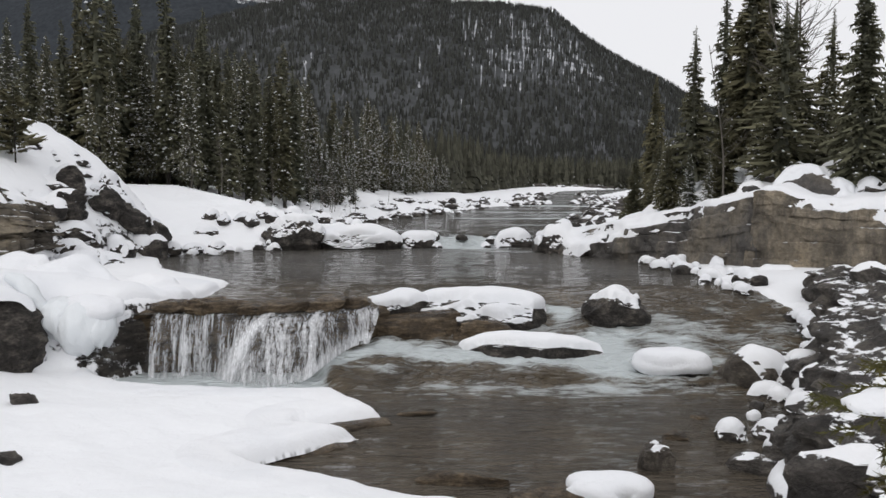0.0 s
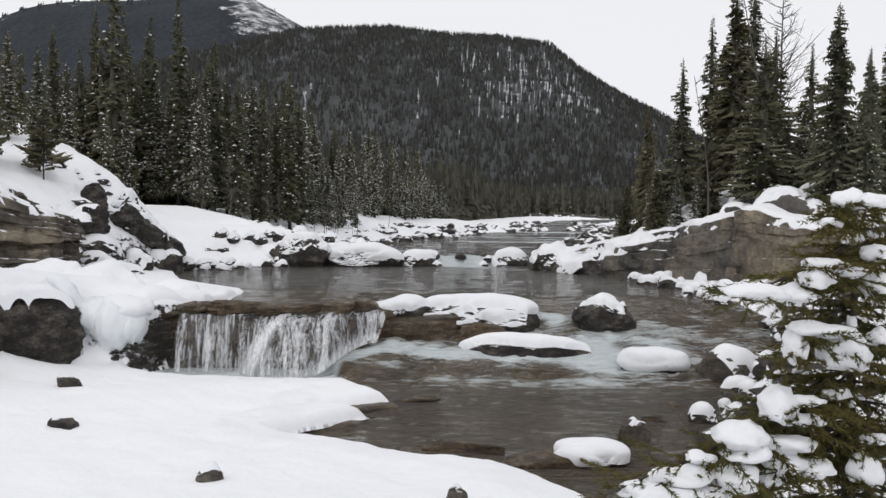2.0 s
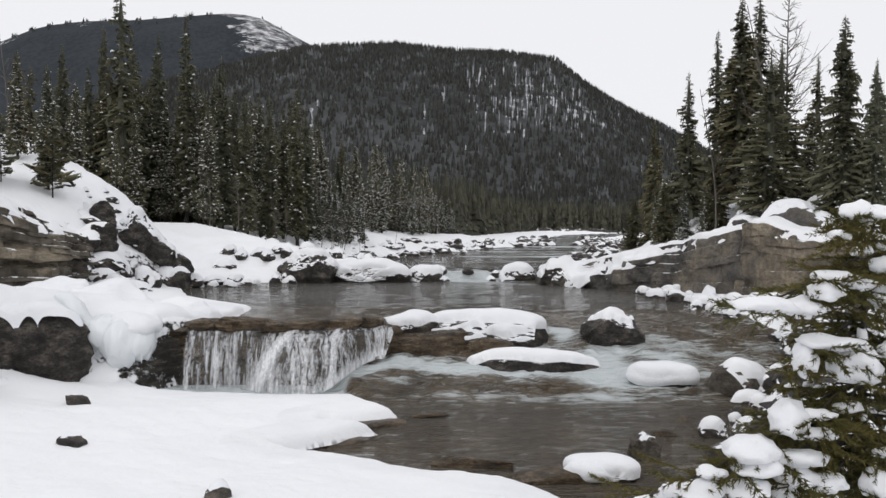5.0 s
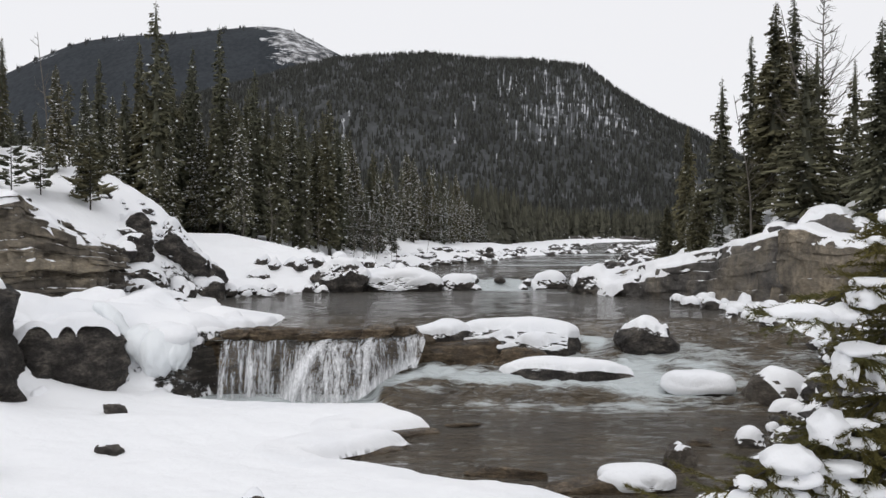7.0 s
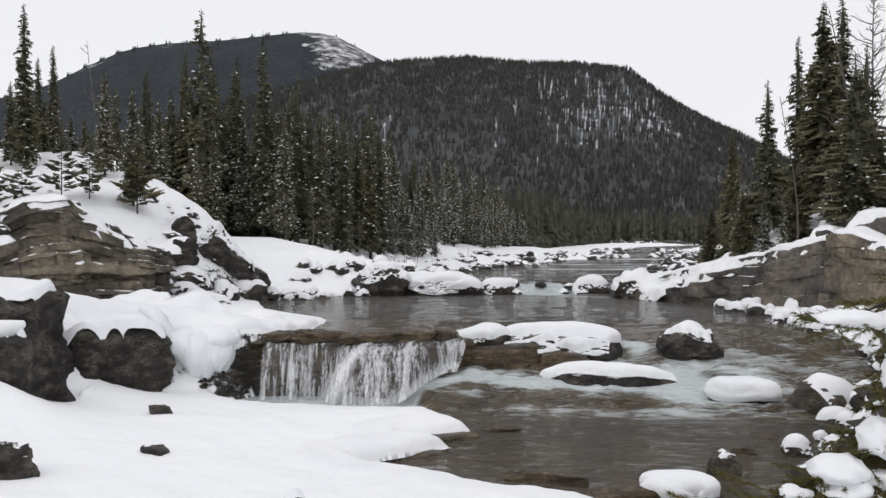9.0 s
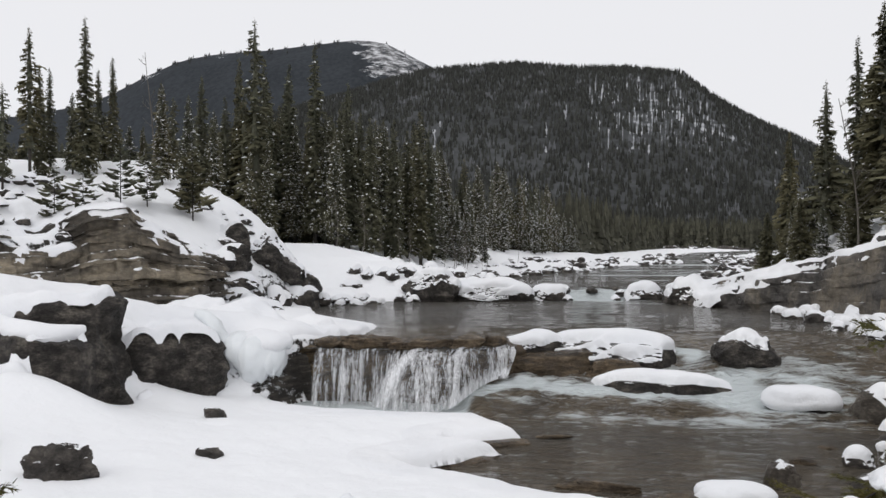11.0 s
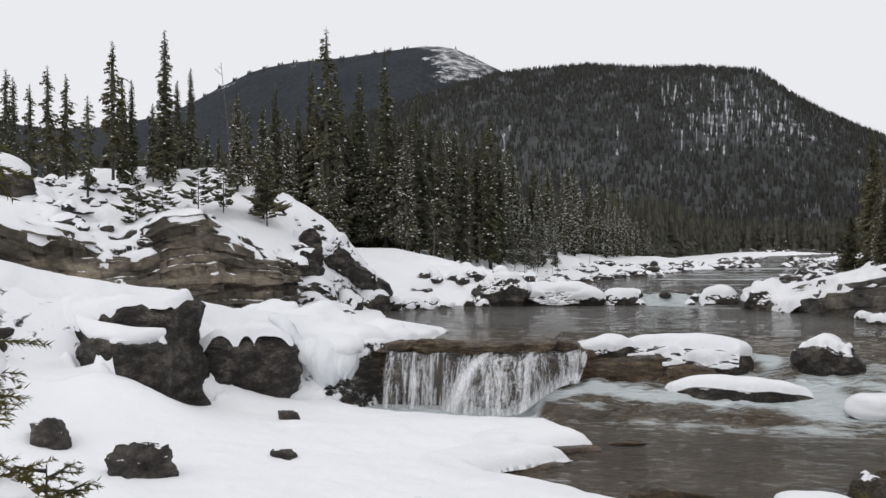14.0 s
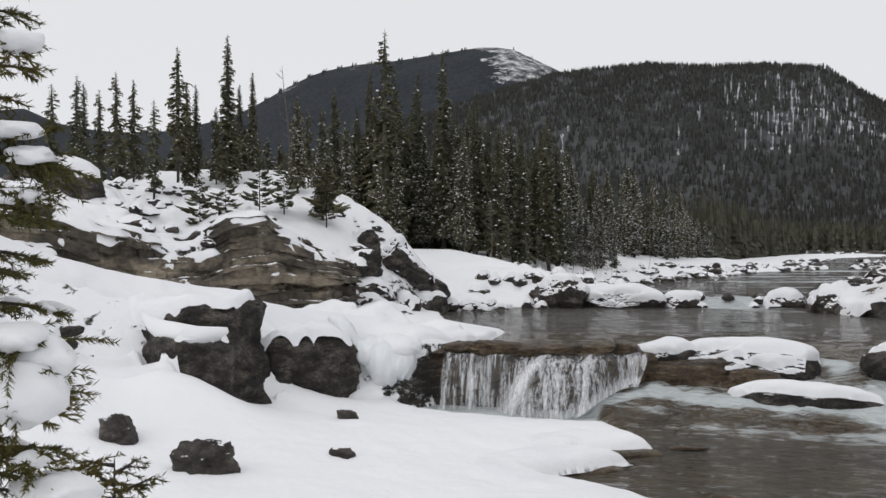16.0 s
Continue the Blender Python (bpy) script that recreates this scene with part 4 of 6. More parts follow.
boulder("river_boulder", (5.4, 26.1, 0.85), (1.85, 1.5, 1.15), 10, 14, 5, 0.14, 0.75, label="dark icy boulder with a thin snow cap in the rapids", reach=5)
boulder("snow_mound_rock", (6.1, 22.6, 0.22), (1.8, 1.0, 0.45), 5, 15, 4, 0.2, -0.45, label="low rock wholly covered by rounded snow at the rapids", reach=5)
boulder("shore_rock", (7.9, 22.1, 0.0), (1.6, 1.3, 1.15), 20, 16, 4, 0.1, 0.75, mat=M_STONE, label="brown shore rock with a wedge of snow", rough=0.12, drift=(0.75, -0.3))
boulder("pool_rock", (4.05, 16.3, -0.02), (0.62, 0.55, 0.56), 20, 17, 4, 0.03, 0.88, mat=M_STONE, label="small rounded rock with a little snow in the pool")
boulder("pool_rock", (4.9, 18.0, -0.08), (0.55, 0.4, 0.26), 5, 18, 3, 0, mat=M_WET, label="small dark wet rock breaking the water")
boulder("pool_rock", (5.8, 19.4, -0.1), (0.5, 0.35, 0.2), 5, 19, 3, 0, mat=M_WET, label="small dark wet rock breaking the water")
boulder("pool_slab", (2.55, 14.85, -0.06), (2.5, 0.85, 0.3), 3, 20, 5, 0, mat=M_WET, label="flat dark wet rock in the pool", rough=0.3)
boulder("pool_slab", (2.9, 14.8, 0.0), (1.35, 0.62, 0.24), 5, 94, 4, 0.16, 0.1, label="small dark rock under a loaf of snow in the pool", reach=5, mat=M_WET)
boulder("pool_reef", (0.6, 15.55, -0.05), (1.6, 0.4, 0.26), -6, 21, 4, 0, mat=M_WET, label="low dark reef of rock awash in the pool", rough=0.3)
boulder("shore_stick", (-0.2, 19.45, 0.02), (0.9, 0.16, 0.1), 10, 22, 3, 0, mat=M_WET, label="dark driftwood stub at the tip of the snow ledge", category="driftwood")
boulder("ledge_plate", (-1.6, 18.75, -0.13), (1.9, 1.0, 0.3), 25, 48, 4, 0, mat=M_WET, label="flat dark rock plate under the snow ledge")
boulder("ledge_plate", (-2.1, 17.25, -0.13), (2.1, 0.8, 0.28), 38, 49, 4, 0, mat=M_WET, label="flat dark rock plate under the snow ledge")
# left bench and its big rocks
boulder("bench_rock", (-8.25, 12.95, 0.38), (1.15, 0.85, 0.95), 20, 23, 5, 0, mat=M_BANK, label="dark rock standing in the snow of the bench", rough=0.36, chops=16)
boulder("bench_rock", (-10.8, 13.8, 0.75), (0.95, 0.6, 0.75), -30, 24, 4, 0, mat=M_BANK, label="pointed dark rock standing in the snow", rough=0.34, chops=16, lean=(0, 22))
boulder("bench_rock", (-6.65, 15.15, 0.4), (0.5, 0.35, 0.3), 0, 25, 3, 0, mat=M_BANK, label="small dark rock in the snow of the bench", rough=0.34)
boulder("bench_rock", (-8.1, 18.7, 0.45), (0.5, 0.35, 0.3), 10, 26, 3, 0, mat=M_BANK, label="small dark rock in the snow of the bench", rough=0.34)
boulder("bench_rock", (-3.2, 12.15, 0.42), (0.4, 0.3, 0.32), 30, 91, 3, 0.05, 0.7, mat=M_STONE, label="small dark rock in the snow of the bench")
boulder("bench_rock", (0.4, 11.5, 0.34), (0.3, 0.25, 0.4), 10, 92, 3, 0.05, 0.7, mat=M_STONE, label="pointed dark rock standing in the snow")
crag_rock = boulder("big_boulder", (-12.45, 18.9, 0.45), (4.7, 2.1, 3.4), 36, 27, 5, 0, 0.62, label="huge dark bedded boulder at the back of the snow bench", category="boulder", chops=10, rough=0.28, box=3.2, shelf=((0.55, -0.83), 1.85, 0.85, 0.8))
boulder("big_boulder", (-10.7, 21.2, 0.4), (3.0, 1.7, 2.3), 36, 28, 5, 0, 0.55, label="dark boulder with snow beside the ice", category="boulder", reach=6, rough=0.3, chops=10, box=3.2, lobes=0.5)
# the tongue of snow that lies along the big boulder's ledge
tongue, tf = tube([(-1.0, -0.75, 2.45), (-0.55, -0.98, 2.22), (-0.15, -1.12, 2.08), (0.3, -1.2, 1.98), (0.7, -1.0, 1.95), (0.95, -0.68, 1.96), (1.18, -0.38, 2.04)], [0.1, 0.2, 0.27, 0.3, 0.28, 0.24, 0.1], 18)
tongue = tongue + 0.16 * np.stack([fbm(tongue[:, 0] * 2.4 + q, tongue[:, 1] * 2.4, tongue[:, 2] * 2.4, 3) for q in (0, 13, 29)], -1)
patch = part("snow_tongue", mesh_from("snow_tongue", tongue, tf, M_SNOW), crag_rock, "snow lying along a ledge of the rock")
soft = patch.modifiers.new("soft", "SUBSURF")
soft.levels = soft.render_levels = 2
boulder("big_boulder", (-14.7, 16.3, 1.3), (2.3, 1.3, 1.9), 44, 93, 5, 0, 0.6, label="dark craggy rock under the snow of the bench", category="boulder", reach=6, rough=0.3, chops=10, box=3.0)
boulder("rim_rock", (-11.9, 25.9, 1.75), (2.6, 1.3, 1.1), 28, 32, 5, 0, 0.66, label="dark rock rim with patches of snow above the fall", reach=5, rough=0.34, lobes=0.5)
boulder("rim_rock", (-9.7, 25.2, 1.7), (2.0, 1.1, 1.15), 15, 33, 5, 0, label="dark rock block with a bare front above the fall", rough=0.26)
boulder("rim_rock", (-8.2, 26.4, 1.45), (1.5, 0.8, 0.6), 20, 34, 4, 0, 0.6, label="low dark rock under snow at the pool's edge")
boulder("rim_rock", (-7.4, 25.0, 1.4), (1.3, 0.7, 0.5), 20, 35, 4, 0, 0.55, label="low dark rock under snow at the pool's edge")
# the far side of the upper pool
boulder("bank_boulder", (-6.7, 43.2, 1.6), (2.9, 1.8, 1.7), -12, 36, 5, 0.16, 0.6, label="dark craggy boulder flecked with snow on the bank", lobes=0.6)
boulder("bank_boulder", (-3.6, 44.0, 1.45), (4.2, 2.4, 1.25), 4, 37, 5, 0.3, 0.12, label="snow-covered boulder beside the small cascade", reach=6)
boulder("bank_boulder", (-0.6, 44.6, 1.4), (2.0, 1.5, 0.95), 4, 38, 4, 0.2, 0.25, label="snow-covered boulder in the small cascade")
boulder("bank_boulder", (4.2, 45.0, 1.4), (2.2, 1.5, 1.1), 0, 39, 4, 0.2, 0.35, label="snow-covered boulder in the small cascade")
boulder("bank_boulder", (6.2, 42.2, 1.4), (2.4, 2.2, 1.6), 30, 40, 5, 0.2, 0.6, label="dark rock flecked with snow at the outcrop's tip", lobes=0.6)
boulder("bank_boulder", (-11.9, 37.8, 1.4), (1.6, 1.8, 1.3), 30, 41, 4, 0.15, 0.8, label="dark rock at the foot of the snowy slope")
boulder("knoll_rock", (-23.4, 26.4, 6.6), (4.0, 1.6, 1.6), 40, 44, 4, 0.25, 0.6, label="dark rock shelf near the top of the knoll")
boulder("outcrop_rock", (14.6, 34.2, 4.2), (3.2, 1.8, 1.4), -25, 45, 5, 0.2, 0.65, label="grey block on the outcrop with snow on it", mat=M_OUTCROP, lobes=0.5)
boulder("outcrop_rock", (12.5, 35.4, 3.4), (2.2, 1.5, 1.1), -30, 46, 4, 0.2, 0.6, label="grey block on the outcrop with snow on it", mat=M_OUTCROP)

for x, y, z, w, turn, sd in ((-13.1, 36.4, 3.6, 1.7, 70, 141), (-12.6, 37.4, 2.9, 1.9, 65, 142), (-12.1, 38.6, 2.1, 1.8, 60, 143), (-14.1, 35.2, 4.4, 1.2, 40, 144), (-13.6, 33.6, 3.6, 1.3, 30, 145)):
    boulder("knoll_rock", (x, y, z), (w, 0.9, 1.2), turn, sd, 4, 0, label="dark slab breaking through the snow of the knoll", rough=0.28, lean=(0, 30))
for x, y, z, w, sd in ((15.2, 37.6, 4.7, 2.2, 151), (14.0, 37.2, 4.4, 1.6, 152), (16.4, 35.8, 4.7, 2.0, 153), (13.2, 36.0, 3.9, 1.4, 154)):
    boulder("outcrop_rock", (x, y, z), (w, 1.3, 1.2), -25, sd, 4, 0, mat=M_OUTCROP, label="grey block on the outcrop with snow on it", rough=0.26)
snow_blanket("bench_wall_snow", "deep snow draped over the rocks behind the bench", (-17.5, -5.6, 13.5, 28.2), [bench_cloud, *CLOUDS["big_boulder"], *CLOUDS["rim_rock"]], 0.06, 0.3, 1.15, 0.16, 4.0, 0.4, spread=6,
             where=lambda X, Y: Y > np.interp(X, [-17.5, -15.5, -12.4, -10.4, -9.4, -8.8, -5.6], [13.8, 14.6, 16.2, 19.6, 21.6, 22.9, 23.2]))
snow_blanket("outcrop_snow", "snow draped in patches over the brow of the outcrop", (4.4, 19.0, 29.5, 44.5), [cloud_a, cloud_b, *CLOUDS["outcrop_rock"], *[c for c in CLOUDS["bank_boulder"] if c[0, 0] > 5]], 0.08, 0.2, 0.85, 0.95, 14.0, 0.5, rock_only=True)
snow_blanket("cliff_snow", "snow lying in patches on the ledges above the cliff", (-24.0, -11.6, 20.0, 41.0), [cliff_cloud, *CLOUDS["knoll_rock"]], 0.08, 0.12, 0.68, 0.9, 29.0, 0.7, rock_only=True)

rock_face("right_bank", [(13.5, 29.3), (11.6, 28.0), (11.1, 26.0), (9.9, 23.2), (8.6, 21.4), (7.6, 19.3), (5.7, 15.4), (5.2, 12.0)],
          [1.5, 1.3, 0.8, 0.3, 0.0, -0.2, -0.2, -0.2], [2.0, 1.9, 1.8, 1.6, 1.4, 1.2, 1.0, 0.9], M_BANK, "dark broken rock bank with scraps of snow", 1.6, 0.9, 21.0, 0.5, 0.8)

# stones along the shores


def stones(name, line, count, spread, size, seed, label, snow=0.07, mat=None, level=3):
    pts = np.array(line, float)
    r = np.random.default_rng(seed)
    for i in range(count):
        k = r.uniform(0, len(pts) - 1.001)
        a = int(k)
        x, y = pts[a] + (pts[a + 1] - pts[a]) * (k - a) + r.normal(0, spread, 2)
        s = size * r.uniform(0.5, 1.6)
        z = max(float(land_height([x], [y])[0]), float(water_level([x], [y])[0]))
        boulder(name, (x, y, z - 0.12 * s), (s * r.uniform(1, 1.7), s, s * r.uniform(0.5, 0.8)), r.uniform(0, 180), seed * 100 + i, level, snow * r.uniform(0.6, 1.6) if r.random() < 0.75 else 0, 0.45, mat, label, "stone", name)


stones("shore_stone", [(9.0, 37.2), (10.0, 34.0), (9.9, 31.0), (10.4, 28.5)], 34, 0.4, 0.45, 51, "snow-capped dark stone on the shore below the outcrop")
stones("bank_stone", [(5.7, 15.6), (7.8, 19.5), (8.8, 21.6), (10.1, 23.4), (11.0, 26.4)], 46, 0.45, 0.4, 52, "dark stone on the steep bank with some snow", 0.03, M_BANK)
stones("pool_stone", [(-0.5, 44.9), (1.2, 45.0), (2.8, 45.2), (4.6, 45.3)], 12, 0.3, 0.5, 59, "dark stone in the small cascade", 0.1, level=2)
stones("pool_stone", [(-11.2, 38.8), (-8.8, 42.5), (-5.4, 43.1)], 16, 0.35, 0.5, 53, "snow-capped dark stone at the pool's far shore")
SIDE = "snow-capped stone along the river's edge"
stones("river_stone", [(-5.5, 54), (-5.2, 60), (1.4, 77)], 34, 0.7, 0.7, 54, SIDE, 0.14, level=2)
stones("river_stone", [(16, 66), (19, 84), (24, 118), (36, 150)], 70, 2.2, 0.9, 56, SIDE, 0.16, level=2)
stones("river_stone", [(7.5, 48), (9.0, 54), (14.8, 77), (20, 110), (26, 140), (33, 185)], 70, 0.9, 0.9, 55, SIDE, 0.14, level=2)
stones("river_stone", [(-2, 80), (3, 88), (8.5, 99), (12, 104), (14.5, 125), (23, 180)], 90, 1.5, 0.8, 57, SIDE, 0.16, level=2)
stones("river_stone", [(20, 285), (40, 290), (62, 300)], 40, 3.0, 2.0, 58, SIDE, 0.3, level=2)


def slope_rocks(name, count, spot, size, seed, label, snow_at=0.5, mat=None, level=3, flat=0.8):
    r = np.random.default_rng(seed)
    for i in range(count):
        x, y = spot(r)
        s = size * r.uniform(0.4, 1.5)
        z = float(land_height([x], [y])[0])
        boulder(name, (x, y, z - 0.2 * s), (s * r.uniform(1, 2), s, s * flat * r.uniform(0.75, 1.25)), r.uniform(0, 180), seed * 100 + i, level, 0.09 * r.uniform(0.6, 1.8), snow_at, mat, label, "rock", name, lobes=0.5, reach=2, rough=0.25)


slope_rocks("knoll_rock", 26, lambda r: (-12.2 - 1.8 * r.random() ** 1.3, r.uniform(32, 39.5)), 0.8, 61, "dark rock breaking through the snowy slope of the knoll", 0.3)
slope_rocks("outcrop_rock", 40, lambda r: (lambda x: (x, float(np.interp(x, [6, 10, 13, 18], [43, 38.5, 34.8, 32])) + 3.5 * r.random() ** 1.5))(r.uniform(6, 17)), 0.9, 63, "grey rock flecked with snow on the outcrop")
slope_rocks("bank_rock", 34, lambda r: (r.uniform(-11.5, -3.5), r.uniform(43.2, 47)), 0.6, 64, "dark rock in the snow of the pool's far bank")
slope_rocks("right_bank_rock", 40, lambda r: (lambda y: (float(np.interp(y, [13, 19.5, 23.3, 27], [5.9, 8.2, 10.3, 11.6])) + 1.8 * r.random(), y))(r.uniform(13, 27)), 0.75, 65, "dark rock on the steep bank with scraps of snow", 0.8, M_BANK)

slope_rocks("knoll_rock", 60, lambda r: (r.uniform(-24.5, -15.6), r.uniform(26.2, 31.5)), 0.5, 66, "dark rock breaking through the snowy slope of the knoll", 0.45, level=2, flat=0.6)
slope_rocks("knoll_rock", 26, lambda r: (-12.6 - 3.6 * r.random(), r.uniform(29, 39)), 0.42, 67, "dark rock breaking through the snowy slope of the knoll", 0.45, level=2, flat=0.6)
slope_rocks("bank_rock", 46, lambda r: (lambda y: (float(np.interp(y, [46, 57, 76], [-5.5, -7.5, -1.0])) - 4.5 * r.random() ** 1.3, y))(r.uniform(46, 76)), 0.6, 68, "dark rock in the snow of the pool's far bank", 0.4, level=2, flat=0.6)


# ---- conifers ----
def crown_mesh(name, height, radius, seed, mat, boughs=560, clear=0.1, droop=0.9, ragged=0.35, solid=True, tip=0.62, flecks=120, fleck=0.07, blade=0.16):
    """Drooping boughs all up the trunk, each a folded blade with hanging twigs; and the scraps of snow that lie on them."""
    r = np.random.default_rng(seed)
    v, f, sv, sf = [], [], [], []
    core = 8
    for k in range(6 if solid else 0):
        t0, t1 = clear + (1 - clear) * (k / 6), min(1.0, clear + (1 - clear) * ((k + 1.6) / 6))
        n0 = len(v)
        for c in range(core):
            a = 6.283 * c / core + k
            q = radius * 0.4 * (1 - t0 + clear) ** tip * r.uniform(0.5, 1.1)
            v.append((q * math.cos(a), q * math.sin(a), height * t0 - r.uniform(0, 0.05) * height))
        v.append((0, 0, height * t1 * 0.98))
        f += [(n0 + c, n0 + (c + 1) % core, n0 + core) for c in range(core)]
    inner = len(f)
    # lopsided crowns: each side has its own reach, and it changes up the tree
    reach = lambda t, a: 1 + ragged * (math.sin(a * 2 + 7 * t + seed) * 0.5 + math.sin(a + 23 * t + 2 * seed) * 0.5 + 0.45 * math.sin(61 * t + 3 * a))
    lit = []
    for b in range(boughs):
        t = (b + r.random()) / boughs
        t = t ** 1.12
        z = height * (clear + (1 - clear) * t)
        a = r.uniform(0, 2 * math.pi)
        prof = (1 - t) ** tip * (0.5 + 0.5 * min(1, (t + 0.03) / 0.16)) + 0.035
        L = max(0.1, radius * prof * reach(t, a) * r.uniform(0.6, 1.12)) + 0.03
        dr = droop * r.uniform(0.35, 1.3) * (1 - 0.75 * t)
        o, sd = (math.cos(a), math.sin(a)), (-math.sin(a), math.cos(a))
        wid = min(blade, L * r.uniform(0.24, 0.4))
        mz, tz = z - 0.35 * dr * L, z - 0.7 * dr * L + 0.08 * L
        p = lambda k, w, zz: (o[0] * L * k + sd[0] * w, o[1] * L * k + sd[1] * w, zz)
        n0 = len(v)
        v += [p(0.1, 0, z), p(0.62, wid, mz - 0.45 * wid), p(1.0, 0, tz), p(0.62, -wid, mz - 0.45 * wid), p(0.6, 0, mz + 0.05 * L)]
        f += [(n0, n0 + 1, n0 + 4), (n0 + 1, n0 + 2, n0 + 4), (n0 + 4, n0 + 2, n0 + 3), (n0, n0 + 4, n0 + 3)]
        for _ in range(3 if L < 0.6 else 6):
            k, sg = r.uniform(0.3, 0.95), r.choice((-1, 1))
            zz = z + (tz - z) * k
            n1 = len(v)
            v += [p(k - 0.1, 0, zz), p(k + 0.1, 0, zz - 0.04 * L), p(k + r.uniform(0.0, 0.25), sg * wid * r.uniform(0.5, 1.5), zz - min(L, 0.6) * r.uniform(0.15, 0.5))]
            f.append((n1, n1 + 1, n1 + 2))
        if t < 0.9:
            lit.append((p(r.uniform(0.55, 0.95), r.uniform(-0.6, 0.6) * wid, 0), (mz + tz) / 2 + 0.04, t))
    n1 = len(v)
    v += [(0.03, 0, height * 0.965), (-0.02, 0.03, height * 0.965), (-0.02, -0.03, height * 0.965), (0, 0, height * 1.02)]
    f += [(n1, n1 + 1, n1 + 3), (n1 + 1, n1 + 2, n1 + 3), (n1 + 2, n1, n1 + 3)]
    for m in r.permutation(len(lit))[:flecks * 2]:
        (x, y, _), z, t = lit[m]
        if r.random() > 0.68 * (1 - t) ** 1.4:
            continue
        w = fleck * r.uniform(0.35, 1.25)
        n0, ring = len(sv), 6
        st, turn = r.uniform(1.0, 2.0), r.uniform(0, 3.14)
        for c in range(ring):
            a = 6.283 * c / ring
            q = r.uniform(0.7, 1.25) * w
            ex, ey = q * st * math.cos(a), q * math.sin(a)
            sv.append((x + ex * math.cos(turn) - ey * math.sin(turn), y + ex * math.sin(turn) + ey * math.cos(turn), z - 0.5 * w * r.random()))
        sv.append((x, y, z + 0.75 * w))
        sf += [(n0 + c, n0 + (c + 1) % ring, n0 + ring) for c in range(ring)]
    me = bpy.data.meshes.new(name)
    me.from_pydata(v, [], f)
    me.materials.append(mat)
    me.materials.append(M_INNER)
    for q in range(inner):
        me.polygons[q].material_index = 1
    return me, (mesh_from("snow_dusting", sv, sf, M_SNOW) if sf else None)


def conifer(name, height, radius, seed, mat, label, group, **kw):
    tree = new(name)
    tagged(tree, label, "tree", group)
    path = [(0, 0, height * k) for k in (-0.03, 0.3, 0.6, 0.99)]
    tv, tf = tube(path, [0.011 * height, 0.008 * height, 0.005 * height, 0.001 * height])
    part("trunk", mesh_from("trunk", tv, tf, M_BARK), tree)
    crown, scraps = crown_mesh("crown", height, radius, seed, mat, **kw)
    part("crown", crown, tree)
    if scraps:
        tagged(part("snow_dusting", scraps, tree, "scraps of snow on the boughs"), kind="stuff")
    return tree


G = "riverside spruces"
KINDS = [
    conifer("spruce", 10.0, 0.78, 1, M_SPRUCE, "tall narrow dark spruce with flecks of snow", G, boughs=620, clear=0.06, flecks=150, fleck=0.075),
    conifer("spruce", 10.0, 0.62, 2, M_SPRUCE, "tall narrow dark spruce with flecks of snow", G, boughs=560, clear=0.1, flecks=120, tip=0.5, fleck=0.075),
    conifer("spruce", 10.0, 1.0, 3, M_SPRUCE_SNOWY, "dark spruce dusted with snow on its boughs", G, boughs=560, droop=0.8, flecks=330, fleck=0.08),
    conifer("spruce", 10.0, 0.72, 4, M_SPRUCE, "thin ragged spruce with open boughs and a bare lower trunk", G, boughs=330, clear=0.22, ragged=0.7, flecks=130, tip=0.5),
    conifer("spruce", 10.0, 1.45, 5, M_SPRUCE, "broad dense dark spruce with snow flecks", G, boughs=900, clear=0.04, droop=0.8, flecks=220, tip=0.8, fleck=0.065),
    conifer("spruce", 10.0, 0.8, 6, M_SPRUCE_SNOWY, "slim young spruce dusted with snow", G, boughs=330, clear=0.08, ragged=0.5, flecks=420, fleck=0.1),
    conifer("spruce", 10.0, 2.3, 7, M_SPRUCE, "stunted open pine on the snowy knoll", "stunted pines", boughs=110, clear=0.14, ragged=0.9, solid=False, droop=-0.25, flecks=14, fleck=0.16, blade=0.5, tip=0.5),
    conifer("spruce", 10.0, 1.55, 8, M_SPRUCE, "open spruce with broad spread boughs and a thin top", G, boughs=420, clear=0.1, ragged=0.6, droop=0.45, flecks=240, tip=0.95, fleck=0.07),
]
for i, k in enumerate(KINDS):
    k.location = (-26 - 3.1 * i, 62 + 1.7 * i, float(land_height([-26 - 3.1 * i], [62 + 1.7 * i])[0]) - 0.1)


def plant(kind, x, y, top=None, height=None, wide=1.0):
    z = float(land_height([x], [y])[0]) - 0.1
    s = ((top - z) if top else height) / 10.0
    m = Matrix.Translation((x, y, z)) @ Matrix.Rotation(x * 7.3 + y * 3.1, 4, "Z")
    ob = copy_thing(KINDS[kind], m)
    ob.scale = (s * wide, s * wide, s)
    return ob


